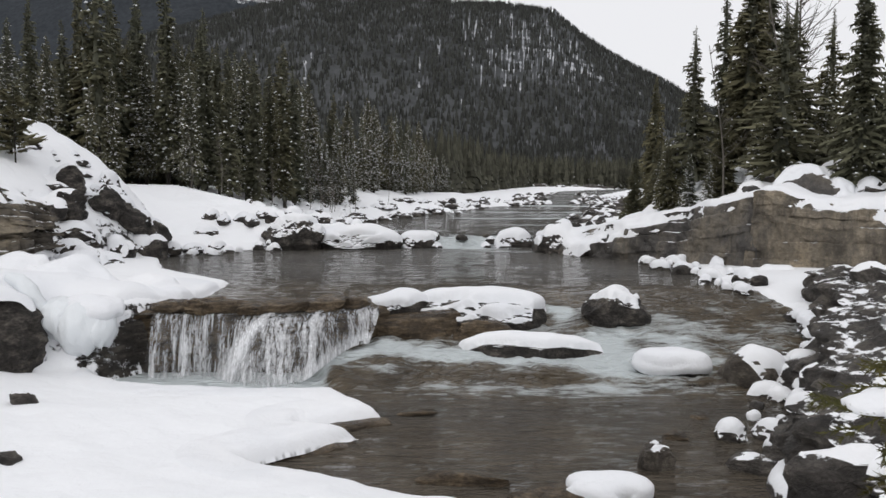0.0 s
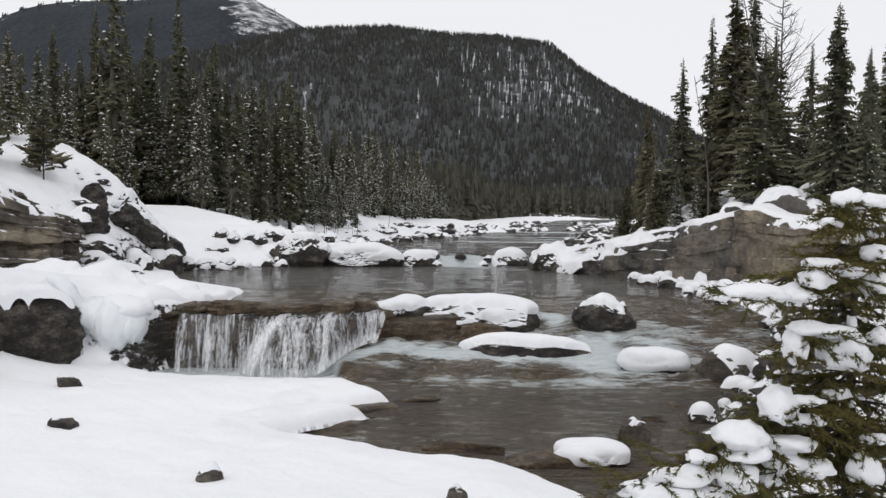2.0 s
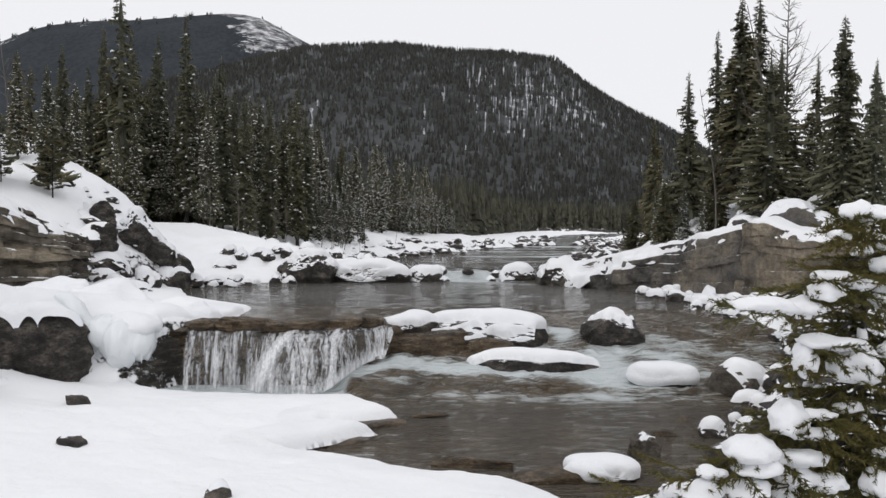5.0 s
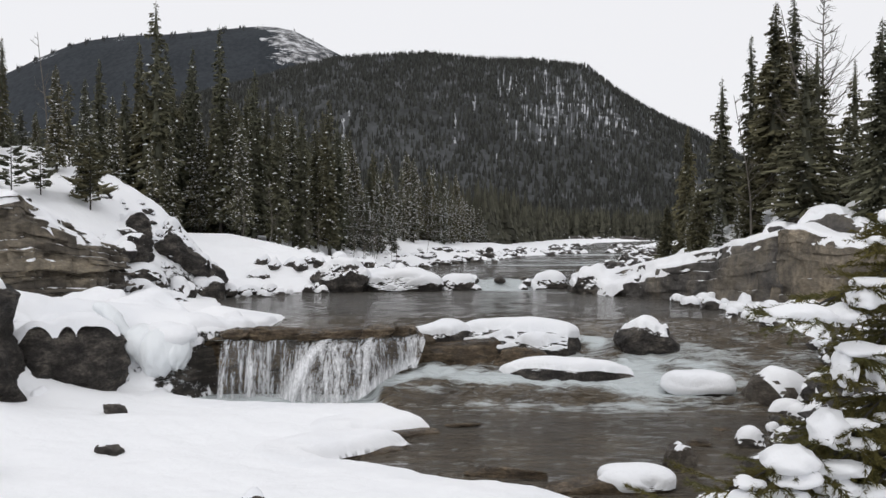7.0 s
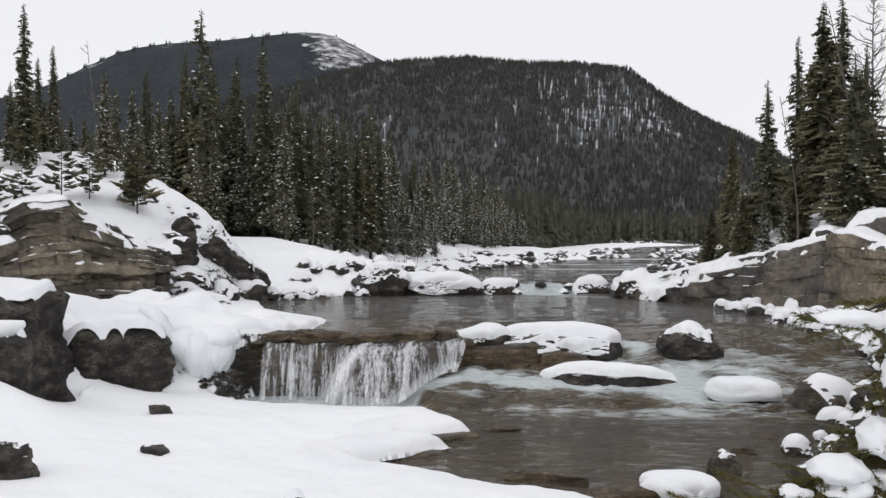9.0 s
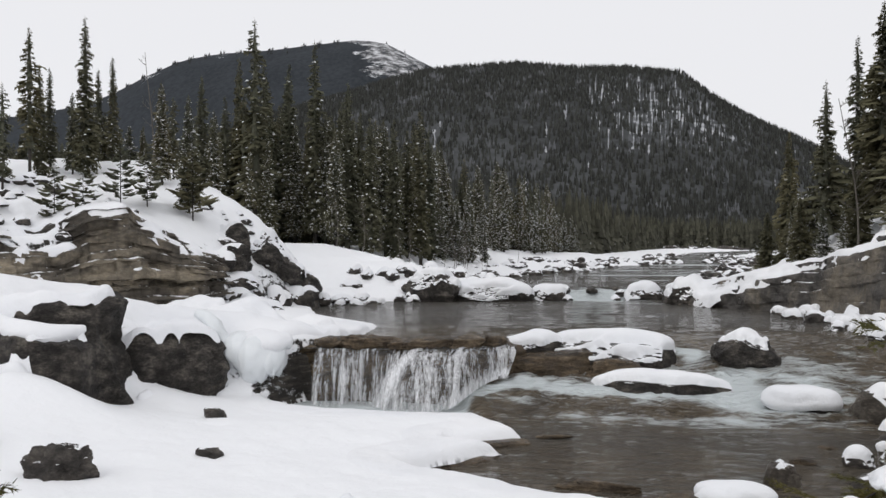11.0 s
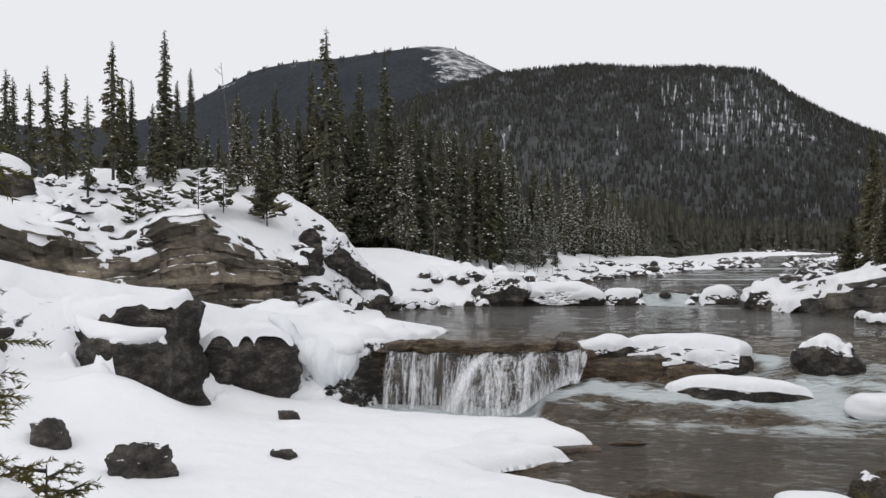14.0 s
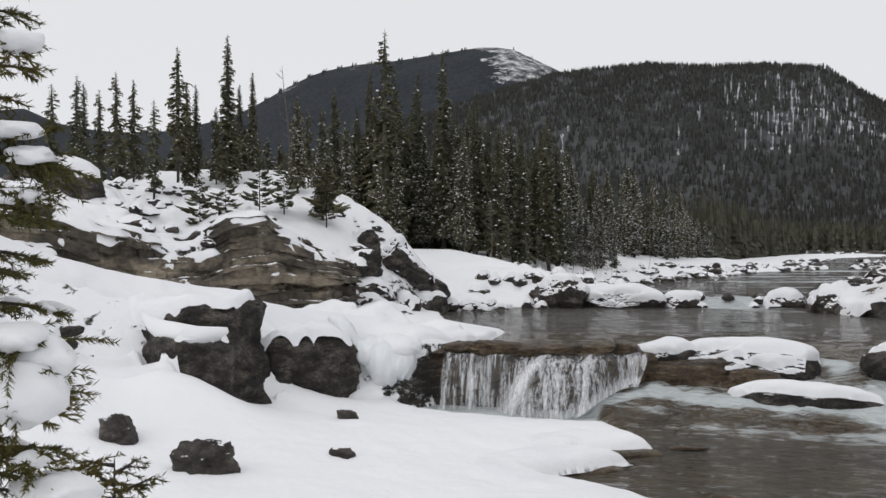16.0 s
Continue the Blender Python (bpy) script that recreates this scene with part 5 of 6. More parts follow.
# trees on the knoll: kind, x, y, height of the top above the lower pool
for k, x, y, top in [(3, -30.7, 34.3, 12.9), (3, -28.5, 33.5, 13.0), (1, -30.2, 36.0, 13.2), (3, -29.0, 35.7, 12.75), (3, -26.5, 33.8, 13.1), (3, -26.5, 35.1, 13.0), (3, -20.5, 28.4, 10.5),
                     (3, -23.7, 34.7, 14.3), (0, -25.0, 37.4, 13.2), (1, -25.2, 38.5, 13.3), (2, -23.8, 38.2, 12.0), (0, -22.8, 37.7, 15.5), (1, -24.3, 41.4, 13.8), (1, -23.2, 40.9, 14.3)]:
    plant(k, x, y, top, wide=1.1)
for k, x, y, top in [(6, -18.1, 27.9, 7.5), (6, -17.3, 28.4, 7.4), (6, -17.5, 31.4, 8.6), (6, -17.1, 32.8, 8.5), (2, -18.8, 37.5, 12.2), (3, -18.8, 38.7, 11.7), (0, -18.8, 42.0, 13.4), (2, -16.1, 34.6, 11.0), (6, -15.6, 33.9, 8.6),
                     (2, -21.2, 40.2, 10.5), (2, -26.8, 40.5, 10.8), (2, -29.5, 39.5, 10.4), (0, -32.5, 38.0, 11.6)]:
    plant(k, x, y, top, wide=1.0 if k == 6 else 1.15)
r = np.random.default_rng(41)
for _ in range(30):
    y = r.uniform(41, 51)
    plant(int(r.choice([0, 1, 2, 3])), -y * r.uniform(0.47, 0.9), y, r.uniform(9.0, 11.8), wide=1.5)
# the stand behind the upper pool
for k, x, y, top in [(2, -20.6, 47.7, 12.5), (1, -22.3, 53.5, 14.4), (0, -22.2, 55.7, 17.4), (3, -19.8, 52.4, 19.1), (1, -21.3, 58.2, 17.8), (1, -19.0, 56.9, 17.2), (1, -16.7, 55.5, 18.3), (2, -16.0, 55.7, 13.6), (2, -14.3, 52.1, 11.9),
                     (0, -14.3, 55.2, 15.4), (1, -14.2, 58.3, 13.9), (0, -12.4, 53.6, 12.8), (2, -12.5, 58.7, 12.9), (0, -11.3, 55.9, 12.9), (1, -11.3, 60.9, 12.9), (1, -10.0, 59.1, 14.0), (0, -9.9, 62.2, 13.0)]:
    plant(k, x, y, top, wide=0.95 if top > 16 else 1.1)
# the group on the outcrop
for k, x, y, top, wide in [(4, 18.5, 72.0, 13.6, 0.9), (7, 13.65, 46.0, 12.9, 1.0), (0, 15.55, 47.0, 15.4, 1.0), (4, 15.8, 44.0, 16.4, 1.15), (7, 16.3, 40.0, 13.4, 1.05), (0, 17.5, 46.0, 17.3, 1.2), (7, 14.6, 37.0, 12.3, 1.25), (2, 15.0, 38.4, 11.4, 0.9),
                           (7, 19.4, 43.0, 13.3, 0.95), (4, 16.4, 34.0, 13.0, 1.05), (7, 17.2, 33.0, 11.1, 0.8), (4, 16.6, 41.5, 12.6, 1.0), (2, 18.0, 40.5, 10.2, 1.1), (4, 19.0, 36.5, 11.6, 0.9), (4, 20.4, 37.6, 12.4, 0.9),
                           (2, 14.6, 48.0, 8.6, 1.2), (4, 15.9, 52.0, 9.4, 1.0), (2, 13.8, 51.5, 7.6, 1.2), (4, 17.0, 56.0, 9.8, 1.0), (2, 18.8, 54.0, 9.0, 1.0), (4, 20.8, 50.0, 10.6, 1.0), (5, 12.3, 47.6, 6.2, 1.3), (2, 17.6, 37.4, 8.6, 1.1)]:
    plant(k, x, y, top, wide=wide)

for k, x, y, top in [(4, 12.0, 44.6, 6.8), (2, 12.5, 42.6, 6.4), (5, 13.1, 41.6, 6.2), (4, 14.2, 43.0, 8.2), (2, 15.2, 41.0, 8.6), (2, 13.0, 46.6, 7.6), (4, 16.6, 39.4, 9.0), (2, 18.4, 38.6, 9.0), (4, 12.6, 54.0, 6.4), (4, 14.4, 55.0, 7.4)]:
    plant(k, x, y, top, wide=1.5)

# forest fill along the left bank, near part as single trees, far part as one sheet of trees
r = np.random.default_rng(77)
shore_l = np.array([(-14, 47), (-9.5, 56), (-6, 64), (-2.5, 80), (3.5, 104), (10.0, 148), (25, 230), (36, 284), (10, 310)])
shore_r = np.array([(13, 50), (18, 60), (21, 78), (37, 159), (104, 371), (125, 430)])
count = 0
while count < 205:
    y = 47 + 62 * r.random() ** 1.3
    back = 4.0 + 31 * r.random() ** 1.4
    x = np.interp(y, shore_l[:, 1], shore_l[:, 0]) - back - 1.5
    if poly_dist(np.array([x]), np.array([y]), KNOLL)[0] > -0.5:
        continue
    h = r.uniform(6.5, 10.5) * (0.62 + 0.38 * min(1, back / 7)) if back < 12 else r.uniform(9, 13.5)
    if x / y < -0.4:
        h = r.uniform(4.5, 7.5)
    plant(int(r.choice([0, 1, 0, 4, 2, 3] if back > 8 else [2, 5, 2, 5, 3])), x, y, None, h, r.uniform(1.0, 1.45))
    count += 1
for _ in range(44):
    # low frosted trees at the wood's edge
    y = 60 + 52 * r.random()
    x = np.interp(y, shore_l[:, 1], shore_l[:, 0]) - 1.5 - 4.5 * r.random()
    plant(5, x, y, None, r.uniform(3.2, 6.0), r.uniform(1.3, 1.9))
for _ in range(20):
    y = r.uniform(62, 110)
    x = np.interp(y, shore_r[:, 1], shore_r[:, 0]) + 1 + 20 * r.random() ** 1.3
    plant(int(r.choice([0, 2, 4, 5])), x, y, None, r.uniform(4.0, 7.5), r.uniform(0.9, 1.3))


def simple_trees(name, spots, mat, label, tiers=4, sides=6, seed=3):
    """Many far conifers in one mesh: each a trunkless stack of ragged skirts."""
    r = np.random.default_rng(seed)
    V, F, base = [], [], 0
    for x, y, z, h, w in spots:
        for t in range(tiers):
            lo, hi = t / tiers * 0.92, min(1.0, (t + 1.9) / tiers)
            rr = w * (1 - t / tiers) ** 0.8
            ang = r.uniform(0, 6.28) + np.arange(sides) * 2 * np.pi / sides
            rad = rr * r.uniform(0.55, 1.25, sides)
            ring = np.stack([x + rad * np.cos(ang), y + rad * np.sin(ang), z + h * lo + r.uniform(-0.03, 0.03, sides) * h], -1)
            V.append(np.concatenate([ring, [[x + r.normal(0, 0.02) * w, y, z + h * hi]]]))
            F += [(base + s, base + (s + 1) % sides, base + sides) for s in range(sides)]
            base += sides + 1
    ob = new(name, mesh_from(name, np.concatenate(V), F, mat, False))
    return tagged(ob, label, "forest", kind="stuff")


spots = []
while len(spots) < 900:
    y = 112 + 171 * r.random()
    x = np.interp(y, shore_l[:, 1], shore_l[:, 0]) - 3 - 60 * r.random() ** 1.5
    spots.append((x, y, float(land_height([x], [y])[0]) - 0.3, r.uniform(7, 11), r.uniform(0.9, 1.4)))
while len(spots) < 1300:
    y = 95 + 340 * r.random()
    x = np.interp(y, shore_r[:, 1], shore_r[:, 0]) + 4 + 50 * r.random() ** 1.5
    spots.append((x, y, float(land_height([x], [y])[0]) - 0.3, r.uniform(7, 11), r.uniform(0.9, 1.5)))
while len(spots) < 1800:
    x, y = r.uniform(-120, 330), r.uniform(425, 480)
    spots.append((x, y, 2.5, r.uniform(10, 17), r.uniform(1.4, 2.2)))
for _ in range(420):
    x, y = r.uniform(-20, 92), r.uniform(308, 345)
    spots.append((x, y, float(land_height([x], [y])[0]) - 0.3, r.uniform(8, 13), r.uniform(1.1, 1.8)))
for _ in range(90):
    spots.append((r.uniform(80, 140), r.uniform(461, 474), 2.5, r.uniform(10, 16), r.uniform(1.6, 2.4)))
simple_trees("riverside_forest", spots, M_FAR, "dense spruce forest along the river and across the valley", 9, 6, 8)

# ---- wooded hill and the mountain behind ----
HILL_U = [-900, -760, -560, -364, -253, -217, -160, -110, -56, 11, 78, 138, 172, 212, 266, 327, 420, 560, 700]
HILL_E = [35, 55, 90, 154, 181, 192, 204, 206, 208, 201, 198, 191, 165, 140, 115, 82, 52, 25, 8]
PEAK_U = [-2200, -1300, -947, -886, -789, -696, -608, -556, -523, -473, -425, -363, -303, -252, -217, -189, -162, -121, 0, 300, 900]
PEAK_E = [120, 200, 210, 185, 166, 165, 177, 195, 211, 230, 236, 238, 243, 246.5, 244.5, 230, 214.5, 195, 150, 90, 40]


def massif(name, u, e, y0, ridge, y1, mat, label, bare, rough, nu=260, nv=90):
    us = np.concatenate([np.linspace(min(u), 20, nu // 3, endpoint=False), np.linspace(20, 190, nu // 2, endpoint=False), np.linspace(190, max(u), nu // 6)])
    vs = np.concatenate([np.linspace(y0, ridge, nv), np.linspace(ridge, y1, 12)[1:]])
    U, Y = np.meshgrid(us, vs)
    crest = np.interp(U, u, e)
    t = np.where(Y <= ridge, sstep(-0.12, 1.0, (Y - y0) / (ridge - y0)) ** 1.15, 1 - 0.7 * (Y - ridge) / (y1 - ridge))
    X = U * Y / 1000
    wob = fbm(X * 0.006, Y * 0.006, 1.0, 5) * (1 - np.abs(2 * np.clip(t, 0, 1) - 1) ** 2)
    Z = 3.5 + crest * ridge / 1000 * t * (1 + rough * wob)
    v = np.stack([X, Y, Z], -1).reshape(-1, 3)
    ob = new(name, mesh_from(name, v, grid_faces(*U.shape), mat, True, {"bare": bare(U, Y, t).ravel()}))
    tagged(ob, label, "hill", kind="structure")
    return U, Y, Z


def streaks(U, t):
    """Narrow snow gullies down the steep shoulder of the hill."""
    r = np.random.default_rng(31)
    out = np.zeros(np.shape(U))
    for _ in range(330):
        u = r.normal(122, 38) if r.random() < 0.72 else r.uniform(-230, 330)
        c = r.normal(0.56, 0.1) if u > 0 else r.uniform(0.3, 0.6)
        w, h = 0.45 + 0.9 * r.random() ** 2, r.uniform(0.012, 0.06)
        out = np.maximum(out, r.uniform(0.25, 0.95) * np.exp(-((U - u - 6 * (t - c)) / w) ** 2 - ((t - c) / h) ** 2))
    return out


def hill_bare(U, Y, t):
    return 0.95 * streaks(U, (Y - 470) / 530)


def peak_bare(U, Y, t):
    patch = sstep(-262, -225, U + 90 * (t - 0.85) + 12 * np.sin(t * 60)) * sstep(-150, -172, U) * sstep(0.7, 0.77, t) * sstep(1.0, 0.97, t)
    far = np.exp(-((U + 515) / 14) ** 2 - ((t - 0.95) / 0.05) ** 2) + 0.8 * np.exp(-((U + 420) / 9) ** 2 - ((t - 0.96) / 0.03) ** 2)
    return 0.55 * patch + 0.7 * far


HU, HY, HZ = massif("wooded_hill", HILL_U, HILL_E, 470, 1000, 1300, M_HILL, "steep hill covered with dark spruce forest and snow", hill_bare, 0.12, 720, 130)
PU, PY, PZ = massif("mountain", PEAK_U, PEAK_E, 1500, 2500, 3200, M_PEAK, "distant mountain with a bare snowy crag, haze in its blue-grey colour", peak_bare, 0.1, 320, 80)


def hill_spots(n, seed):
    r = np.random.default_rng(seed)
    out = []
    us, vs = HU[0], HY[:, 0]
    gully = streaks(HU, (HY - 470) / 530)
    front = int(np.argmax(vs >= 1010))
    while len(out) < n:
        i = int(front * r.random() ** 0.8)
        j = int(np.searchsorted(us, r.uniform(-700, 510))) - 1
        a, b = r.random(), r.random()
        y = vs[i] + (vs[i + 1] - vs[i]) * a
        u = us[j] + (us[j + 1] - us[j]) * b
        z = (HZ[i, j] * (1 - a) + HZ[i + 1, j] * a) * (1 - b) + (HZ[i, j + 1] * (1 - a) + HZ[i + 1, j + 1] * a) * b
        part_up = (y - 470) / 530
        thin = math.exp(-((part_up - 0.42) / 0.17) ** 2) * (0.25 + 0.75 * float(vnoise(u * 0.02, part_up * 5, 3.0)))
        if gully[i, j] > 0.22 or r.random() < 0.45 * thin:
            continue
        out.append((u * y / 1000, y, z - 0.5, r.uniform(4.5, 9.0), r.uniform(0.9, 1.55)))
    return out


def crest_spots(n, seed):
    """Trees on the mountain's skyline."""
    r = np.random.default_rng(seed)
    out = []
    k = int(np.argmax(PY[:, 0] >= 2480))
    while len(out) < n:
        i, j = k - int(14 * r.random() ** 2), int(r.uniform(0.2, 0.72) * PU.shape[1])
        if -255 < PU[i, j] < -165 and r.random() < 0.9:
            continue
        out.append((PU[i, j] * PY[i, j] / 1000 + r.uniform(-9, 9), PY[i, j], PZ[i, j] - 2.0, r.uniform(8, 15), r.uniform(1.8, 3.2)))
    return out


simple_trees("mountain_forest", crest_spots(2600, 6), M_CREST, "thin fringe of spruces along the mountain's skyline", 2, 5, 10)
simple_trees("hillside_forest", hill_spots(27000, 4), M_SLOPE, "dark spruce forest on the hillside", 2, 5, 9)


# ---- the snow-laden spruces beside the viewer ----
def needle_twig(p, q, r, V, F, gap=0.0075, length=0.042, width=0.005):
    """One twig set all round with needles."""
    ax = q - p
    ln = np.linalg.norm(ax)
    ax = ax / (ln + 1e-9)
    s = np.cross(ax, (0.1, 0.2, 1))
    s /= np.linalg.norm(s) + 1e-9
    u = np.cross(s, ax)
    for m in range(max(4, int(ln / gap))):
        a = p + ax * (ln * r.random())
        ph = r.uniform(0, 6.28)
        d = ax * 0.8 + (u * math.cos(ph) + s * math.sin(ph)) * 0.7
        w = np.cross(d, (r.normal(), r.normal(), r.normal()))
        w *= width / (np.linalg.norm(w) + 1e-9)
        n0 = len(V)
        V += [a - w, a + w, a + d * length * r.uniform(0.7, 1.2)]
        F.append((n0, n0 + 1, n0 + 2))
    n0 = len(V)
    V += [p + u * 0.006, p - u * 0.006, q]
    F.append((n0, n0 + 1, n0 + 2))


def snow_pad(at, size, seed):
    """A marshmallow of snow: rounded above, sagging below."""
    d, f = sphere(3)
    n = fbm(d[:, 0] * 1.3 + seed, d[:, 1] * 1.3, d[:, 2] * 1.3, 4)
    p = d * (1.08 + 0.6 * n)[:, None]
    p[:, 2] = np.where(p[:, 2] < 0, p[:, 2] * 0.75, p[:, 2])
    p[:, 2] += 0.3 * fbm(d[:, 0] * 1.6 + seed + 40, d[:, 1] * 1.2, 0 * seed, 2)
    return p * np.array(size) + np.array(at), f


def near_spruce(name, at, height, radius, boughs, seed, label, arc=(0, 360), snow=0.8, low=0.06, pad=1.0, droop=1.0):
    r = np.random.default_rng(seed)
    tree = new(name)
    tree.location = at
    tagged(tree, label, "tree")
    tv, tf = tube([(0, 0, -0.2), (0, 0, height * 0.5), (0, 0, height)], [0.02 * height, 0.012 * height, 0.004])
    part("trunk", mesh_from("trunk", tv, tf, M_BARK), tree)
    for b in range(boughs):
        t = low + (1 - low) * (b + r.random() * 0.6) / boughs
        a = radians(arc[0] + (arc[1] - arc[0]) * ((b * 0.381966) % 1.0))
        L = radius * (1 - t) ** 0.7 * r.uniform(0.7, 1.15) + 0.16
        z = height * t
        out, side = np.array((math.cos(a), math.sin(a), 0)), np.array((-math.sin(a), math.cos(a), 0))
        dr = droop * r.uniform(0.15, 0.5) * (1 - 0.7 * t)
        pts = [np.array((0, 0, z)) + out * (L * k) + np.array((0, 0, L * (0.16 * k - dr * k * k))) for k in np.linspace(0, 1, 6)]
        bough = part("bough", mesh_from("bough", *tube(pts, [0.017, 0.014, 0.011, 0.009, 0.006, 0.003], 5), M_BARK), tree)
        V, F = [], []

        def on(q):
            i = min(int(q * 5), 4)
            return pts[i] + (pts[i + 1] - pts[i]) * (q * 5 - i)
        for k in range(max(3, int(L / 0.085))):
            q = 0.18 + 0.82 * (k + r.random()) / max(3, int(L / 0.085))
            p = on(min(q, 1.0))
            for sg in (-1, 1):
                ln = (0.34 * L * (1.1 - 0.75 * q) + 0.08) * r.uniform(0.7, 1.2)
                e = p + out * (0.6 * ln) + side * (sg * ln * 0.85) + np.array((0, 0, -0.28 * ln * r.uniform(0.3, 1.5)))
                needle_twig(p, e, r, V, F)
                for _ in range(2):
                    c = p + (e - p) * r.uniform(0.25, 0.8)
                    needle_twig(c, c + out * (0.4 * ln * r.uniform(0.5, 1)) + side * (sg * r.uniform(-0.1, 0.3) * ln) + np.array((0, 0, -0.15 * ln)), r, V, F)
        needle_twig(pts[3], pts[5] + out * 0.06, r, V, F, 0.008)
        me = bpy.data.meshes.new("needles")
        me.from_pydata([tuple(p) for p in V], [], F)
        me.materials.append(M_NEAR)
        part("needles", me, bough, "yellow-green needles")
        for _ in range(int(r.integers(1, 5)) if r.random() < snow else 0):
            p = on(r.uniform(0.35, 1.0)) + side * r.normal(0, 0.1 * L)
            s = pad * (0.04 + 0.085 * r.random() ** 2.2) * (0.6 + 0.5 * L)
            size = np.array((s * r.uniform(0.9, 1.9), s * r.uniform(0.8, 1.2), s * r.uniform(0.6, 1.0)))
            v, f = snow_pad((0, 0, 0), size, r.uniform(0, 99))
            c, sn = math.cos(a), math.sin(a)
            v = np.stack([v[:, 0] * c - v[:, 1] * sn, v[:, 0] * sn + v[:, 1] * c, v[:, 2] - 0.25 * v[:, 0]], -1) + p + (0, 0, 0.4 * s)
            part("snow_lump", mesh_from("snow_lump", v, f, M_SNOW), bough, "rounded lump of fresh snow")
    return tree


def laden_bough(tree, end, half, tall, seed):
    """A bough from the trunk to a given place, needled, with one big lump of snow on it."""
    r = np.random.default_rng(seed)
    end = np.array(end, float)
    L = float(np.hypot(end[0], end[1]))
    out = np.array((end[0] / L, end[1] / L, 0))
    side = np.array((-out[1], out[0], 0))
    z0 = end[2] + 0.12 * L
    pts = [np.array((0, 0, z0)) + out * (1.12 * L * k) + np.array((0, 0, (end[2] - 0.35 * tall - z0) * k ** 1.5 + 0.1 * L * k * (1 - k))) for k in np.linspace(0, 1, 6)]
    bough = part("bough", mesh_from("bough", *tube(pts, [0.02, 0.017, 0.014, 0.011, 0.008, 0.004], 5), M_BARK), tree)
    V, F = [], []
    for k in range(26):
        q = 0.3 + 0.72 * r.random()
        i = min(int(q * 5), 4)
        p = pts[i] + (pts[i + 1] - pts[i]) * min(q * 5 - i, 1.3)
        e = p + out * r.uniform(0.05, 0.2) + side * r.normal(0, 1.1 * half) + np.array((0, 0, r.uniform(-0.16, 0.04)))
        needle_twig(p, e, r, V, F, 0.006, 0.044)
        needle_twig(p + (e - p) * 0.5, e + side * r.normal(0, 0.08) + np.array((0, 0, r.uniform(-0.08, 0.06))), r, V, F, 0.006, 0.044)
    me = bpy.data.meshes.new("needles")
    me.from_pydata([tuple(p) for p in V], [], F)
    me.materials.append(M_NEAR)
    part("needles", me, bough, "yellow-green needles")
    v, f = snow_pad((0, 0, 0), (half, 0.5 * half + 0.5 * min(half, tall), tall), r.uniform(0, 99))
    v = v + end + (0, 0, 0.1 * tall)
    part("snow_lump", mesh_from("snow_lump", v, f, M_SNOW), bough, "rounded lump of fresh snow")


bush = near_spruce("snowy_spruce", (3.5, 6.85, 1.3), 3.3, 0.8, 84, 61, "young spruce bent under thick lumps of snow", pad=0.7, snow=0.2)
for n, (x, y, z, half, tall) in enumerate([(-0.41, -0.65, 2.15, 0.18, 0.17), (-0.65, -0.8, 2.35, 0.22, 0.06), (-0.83, -0.8, 2.21, 0.09, 0.12), (-0.34, -0.65, 2.31, 0.04, 0.12), (-0.95, -0.8, 1.77, 0.14, 0.14), (-1.27, -0.95, 1.61, 0.2, 0.11), (-0.92, -0.8, 1.51, 0.25, 0.07), (-1.23, -0.95, 1.47, 0.17, 0.07), (-0.88, -0.8, 1.36, 0.15, 0.08), (-1.55, -0.95, 1.44, 0.1, 0.05), (-1.71, -0.95, 1.3, 0.22, 0.08), (-2.03, -0.95, 1.22, 0.08, 0.05), (-1.75, -0.95, 1.2, 0.36, 0.06), (-1.3, -0.95, 1.29, 0.16, 0.09), (-0.64, -0.8, 1.31, 0.12, 0.09), (-0.2, -0.65, 1.24, 0.12, 0.11), (-0.72, -0.8, 1.69, 0.14, 0.05), (-0.72, -0.8, 1.83, 0.12, 0.04)]):
    laden_bough(bush, (x, y, z), half, tall, 700 + n)
for n, (x, y, z, half, tall) in enumerate([(-1.18, -0.95, 2.63, 0.2, 0.06), (-0.86, -0.8, 2.6, 0.14, 0.09), (-0.71, -0.8, 2.72, 0.13, 0.08), (-0.43, -0.65, 2.77, 0.18, 0.06), (-0.65, -0.8, 2.83, 0.14, 0.05), (-0.41, -0.65, 3.3, 0.11, 0.07), (-0.24, -0.65, 3.29, 0.14, 0.07), (-0.35, -0.65, 3.19, 0.04, 0.07), (-0.6, -0.8, 3.14, 0.09, 0.04), (-0.19, -0.65, 2.91, 0.09, 0.07), (-0.18, -0.65, 2.67, 0.11, 0.09), (-0.15, -0.65, 2.27, 0.07, 0.08), (-0.44, -0.65, 1.85, 0.11, 0.04), (-0.15, -0.65, 1.51, 0.1, 0.04), (-0.99, -0.8, 1.24, 0.11, 0.06), (-1.5, -0.95, 1.19, 0.17, 0.06)]):
    laden_bough(bush, (x, y, z), half, tall, 730 + n)
left_tree = near_spruce("snowy_spruce", (-4.05, 3.8, 1.4), 5.6, 0.6, 80, 62, "spruce with heavy snow pillows on its boughs", pad=0.8, snow=0.4)
for n, (x, y, z, half, tall) in enumerate([(0.5, -0.11, 2.32, 0.24, 0.2), (0.62, 0.0, 2.5, 0.13, 0.1), (0.5, -0.11, 4.23, 0.17, 0.07), (0.5, -0.11, 3.76, 0.17, 0.05), (0.56, -0.06, 3.62, 0.14, 0.05), (0.5, -0.12, 2.62, 0.2, 0.08),
                                           (0.66, 0.03, 1.78, 0.24, 0.09), (0.56, -0.06, 1.95, 0.1, 0.05), (0.5, -0.06, 3.4, 0.14, 0.05)]):
    laden_bough(left_tree, (x, y, z), half, tall, 740 + n)
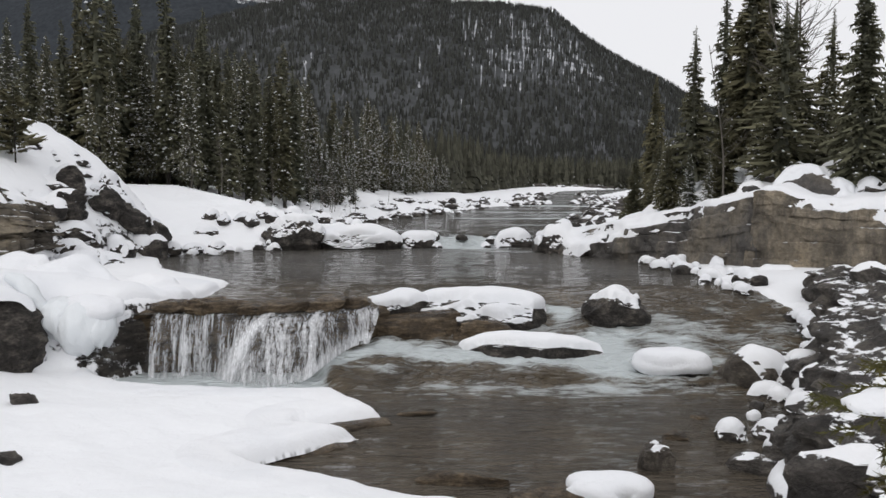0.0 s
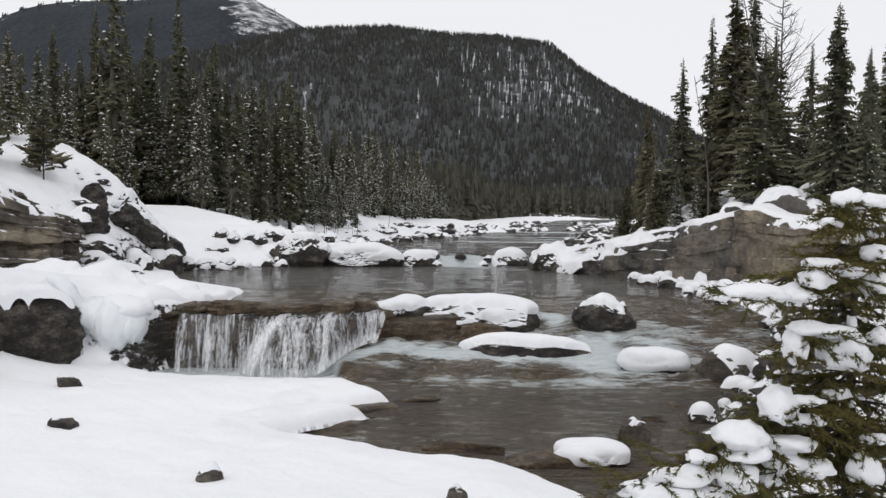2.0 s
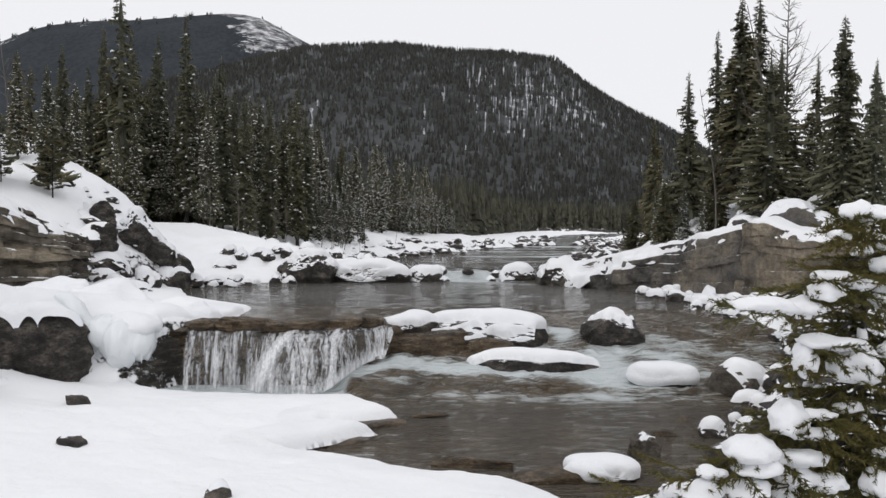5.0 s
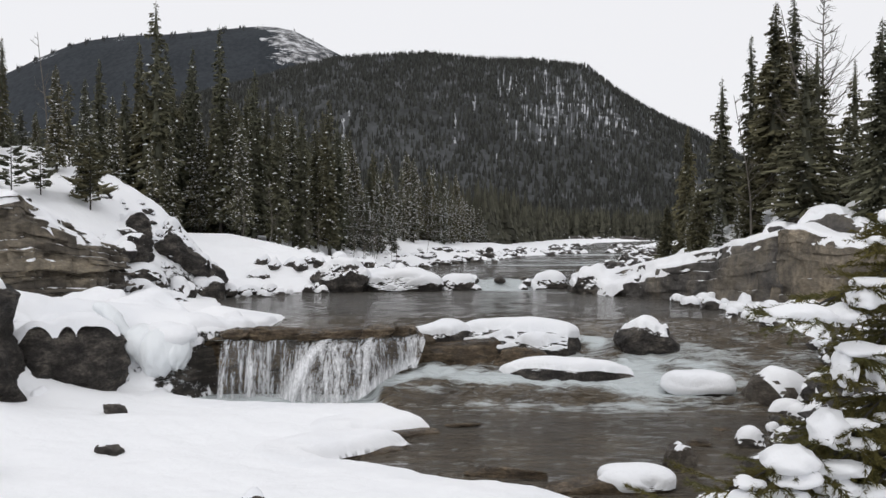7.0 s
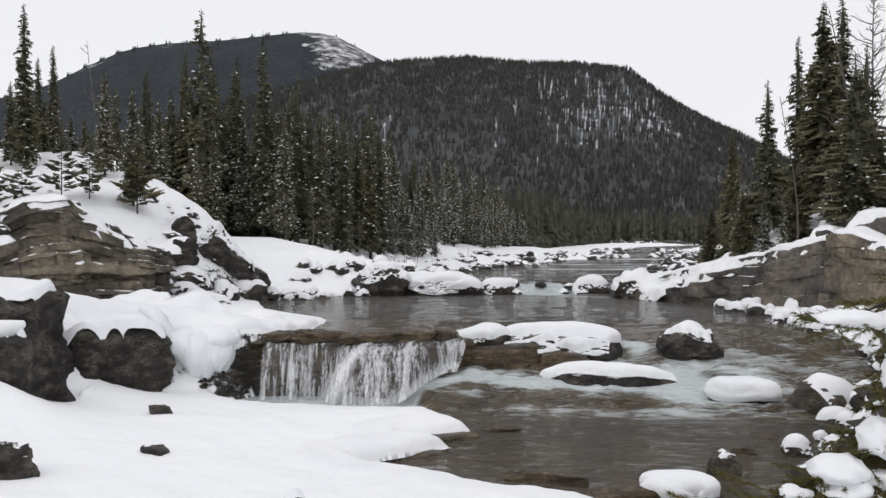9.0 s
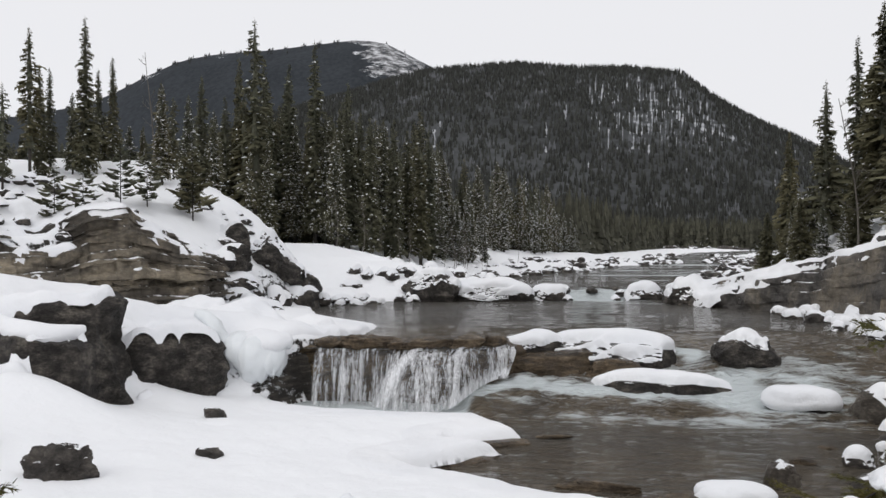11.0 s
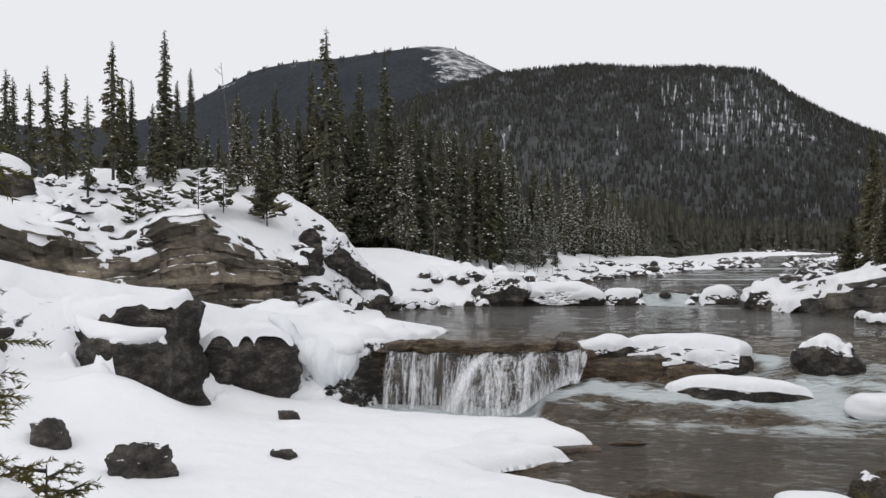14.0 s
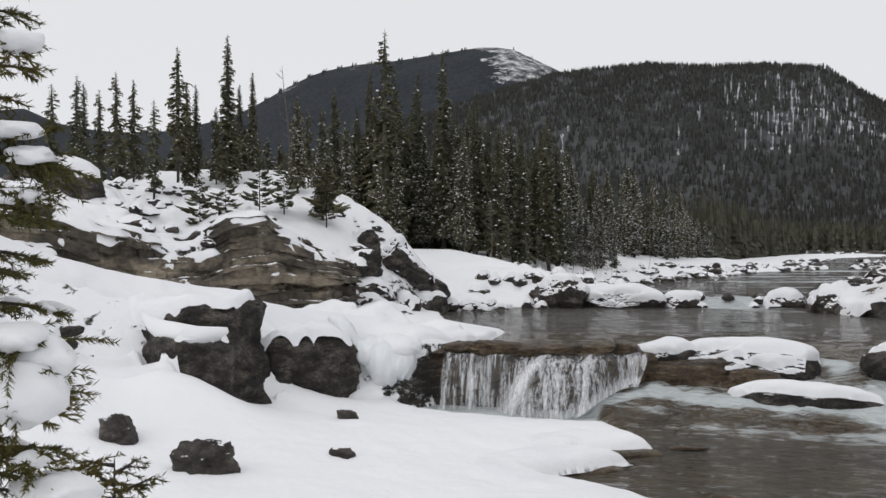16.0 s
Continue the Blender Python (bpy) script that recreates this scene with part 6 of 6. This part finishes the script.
near_spruce("spruce_sapling", (-3.75, 4.75, 1.36), 1.75, 0.36, 34, 63, "small spruce sapling in the snow", snow=0.0, droop=-1.3)


# ---- bare trees ----
def bare_tree(name, at, height, seed, label, lean=(0, 0), branches=26):
    r = np.random.default_rng(seed)
    tree = new(name)
    tree.location = at
    tagged(tree, label, "tree")
    path = [np.array((lean[0] * k * k + 0.1 * math.sin(5 * k), lean[1] * k, height * k)) for k in np.linspace(0, 1, 7)]
    part("trunk", mesh_from("trunk", *tube(path, np.linspace(0.007 * height, 0.0015 * height, 7)), M_BARE), tree)
    for b in range(branches):
        t = r.uniform(0.3, 0.97)
        i = min(int(t * 6), 5)
        p = path[i] + (path[i + 1] - path[i]) * (t * 6 - i)
        a, L = r.uniform(0, 6.28), height * r.uniform(0.08, 0.24) * (1.15 - t)
        d = np.array((math.cos(a), math.sin(a), r.uniform(0.3, 0.9)))
        pts = [p, p + d * L * 0.4, p + d * L * 0.75 + (0, 0, 0.05 * L), p + d * L + np.array((0, 0, 0.2 * L))]
        v, f = tube(pts, [0.003 * height, 0.002 * height, 0.0014 * height, 0.0006 * height], 4)
        V, F, n0 = [v], list(f), len(v)
        for _ in range(4):
            q = pts[1] + (pts[3] - pts[1]) * r.random()
            e = d + r.normal(0, 0.6, 3)
            v2, f2 = tube([q, q + e * L * 0.2, q + e * L * 0.4 + np.array((0, 0, 0.05 * L))], [0.0012 * height, 0.001 * height, 0.0005 * height], 3)
            V.append(v2)
            F += [tuple(k + n0 for k in ff) for ff in f2]
            n0 += len(v2)
        part("branch", mesh_from("branch", np.concatenate(V), F, M_BARE), tree)
    return tree


bare_tree("bare_poplar", (19.0, 46.2, float(land_height([19.0], [46.2])[0]) - 0.1), 12.3, 71, "tall leafless poplar with pale bark", (0.3, 0), 72)
bare_tree("bare_poplar", (13.3, 40.3, float(land_height([13.3], [40.3])[0]) - 0.1), 7.6, 72, "thin leaning leafless sapling with pale bark", (-0.7, 0), 14)
bare_tree("bare_poplar", (15.9, 40.0, float(land_height([15.9], [40.0])[0]) - 0.1), 10.5, 73, "thin leaning leafless sapling with pale bark", (-1.2, 0), 18)
bare_tree("snag", (-21.9, 42.6, float(land_height([-21.9], [42.6])[0]) - 0.1), 7.2, 74, "thin dead snag without needles", (-0.3, 0), 8)
# leafless shrubs at the edge of the woods
r = np.random.default_rng(19)
for k in range(16):
    y = 50 + 34 * r.random() ** 1.2
    x = float(np.interp(y, shore_l[:, 1], shore_l[:, 0])) + r.uniform(-2.2, 1.2)
    bare_tree("bare_shrub", (x, y, float(land_height([x], [y])[0]) - 0.1), r.uniform(1.8, 4.2), 80 + k, "leafless brown shrub at the edge of the woods", (r.uniform(-0.4, 0.4), 0), 16)
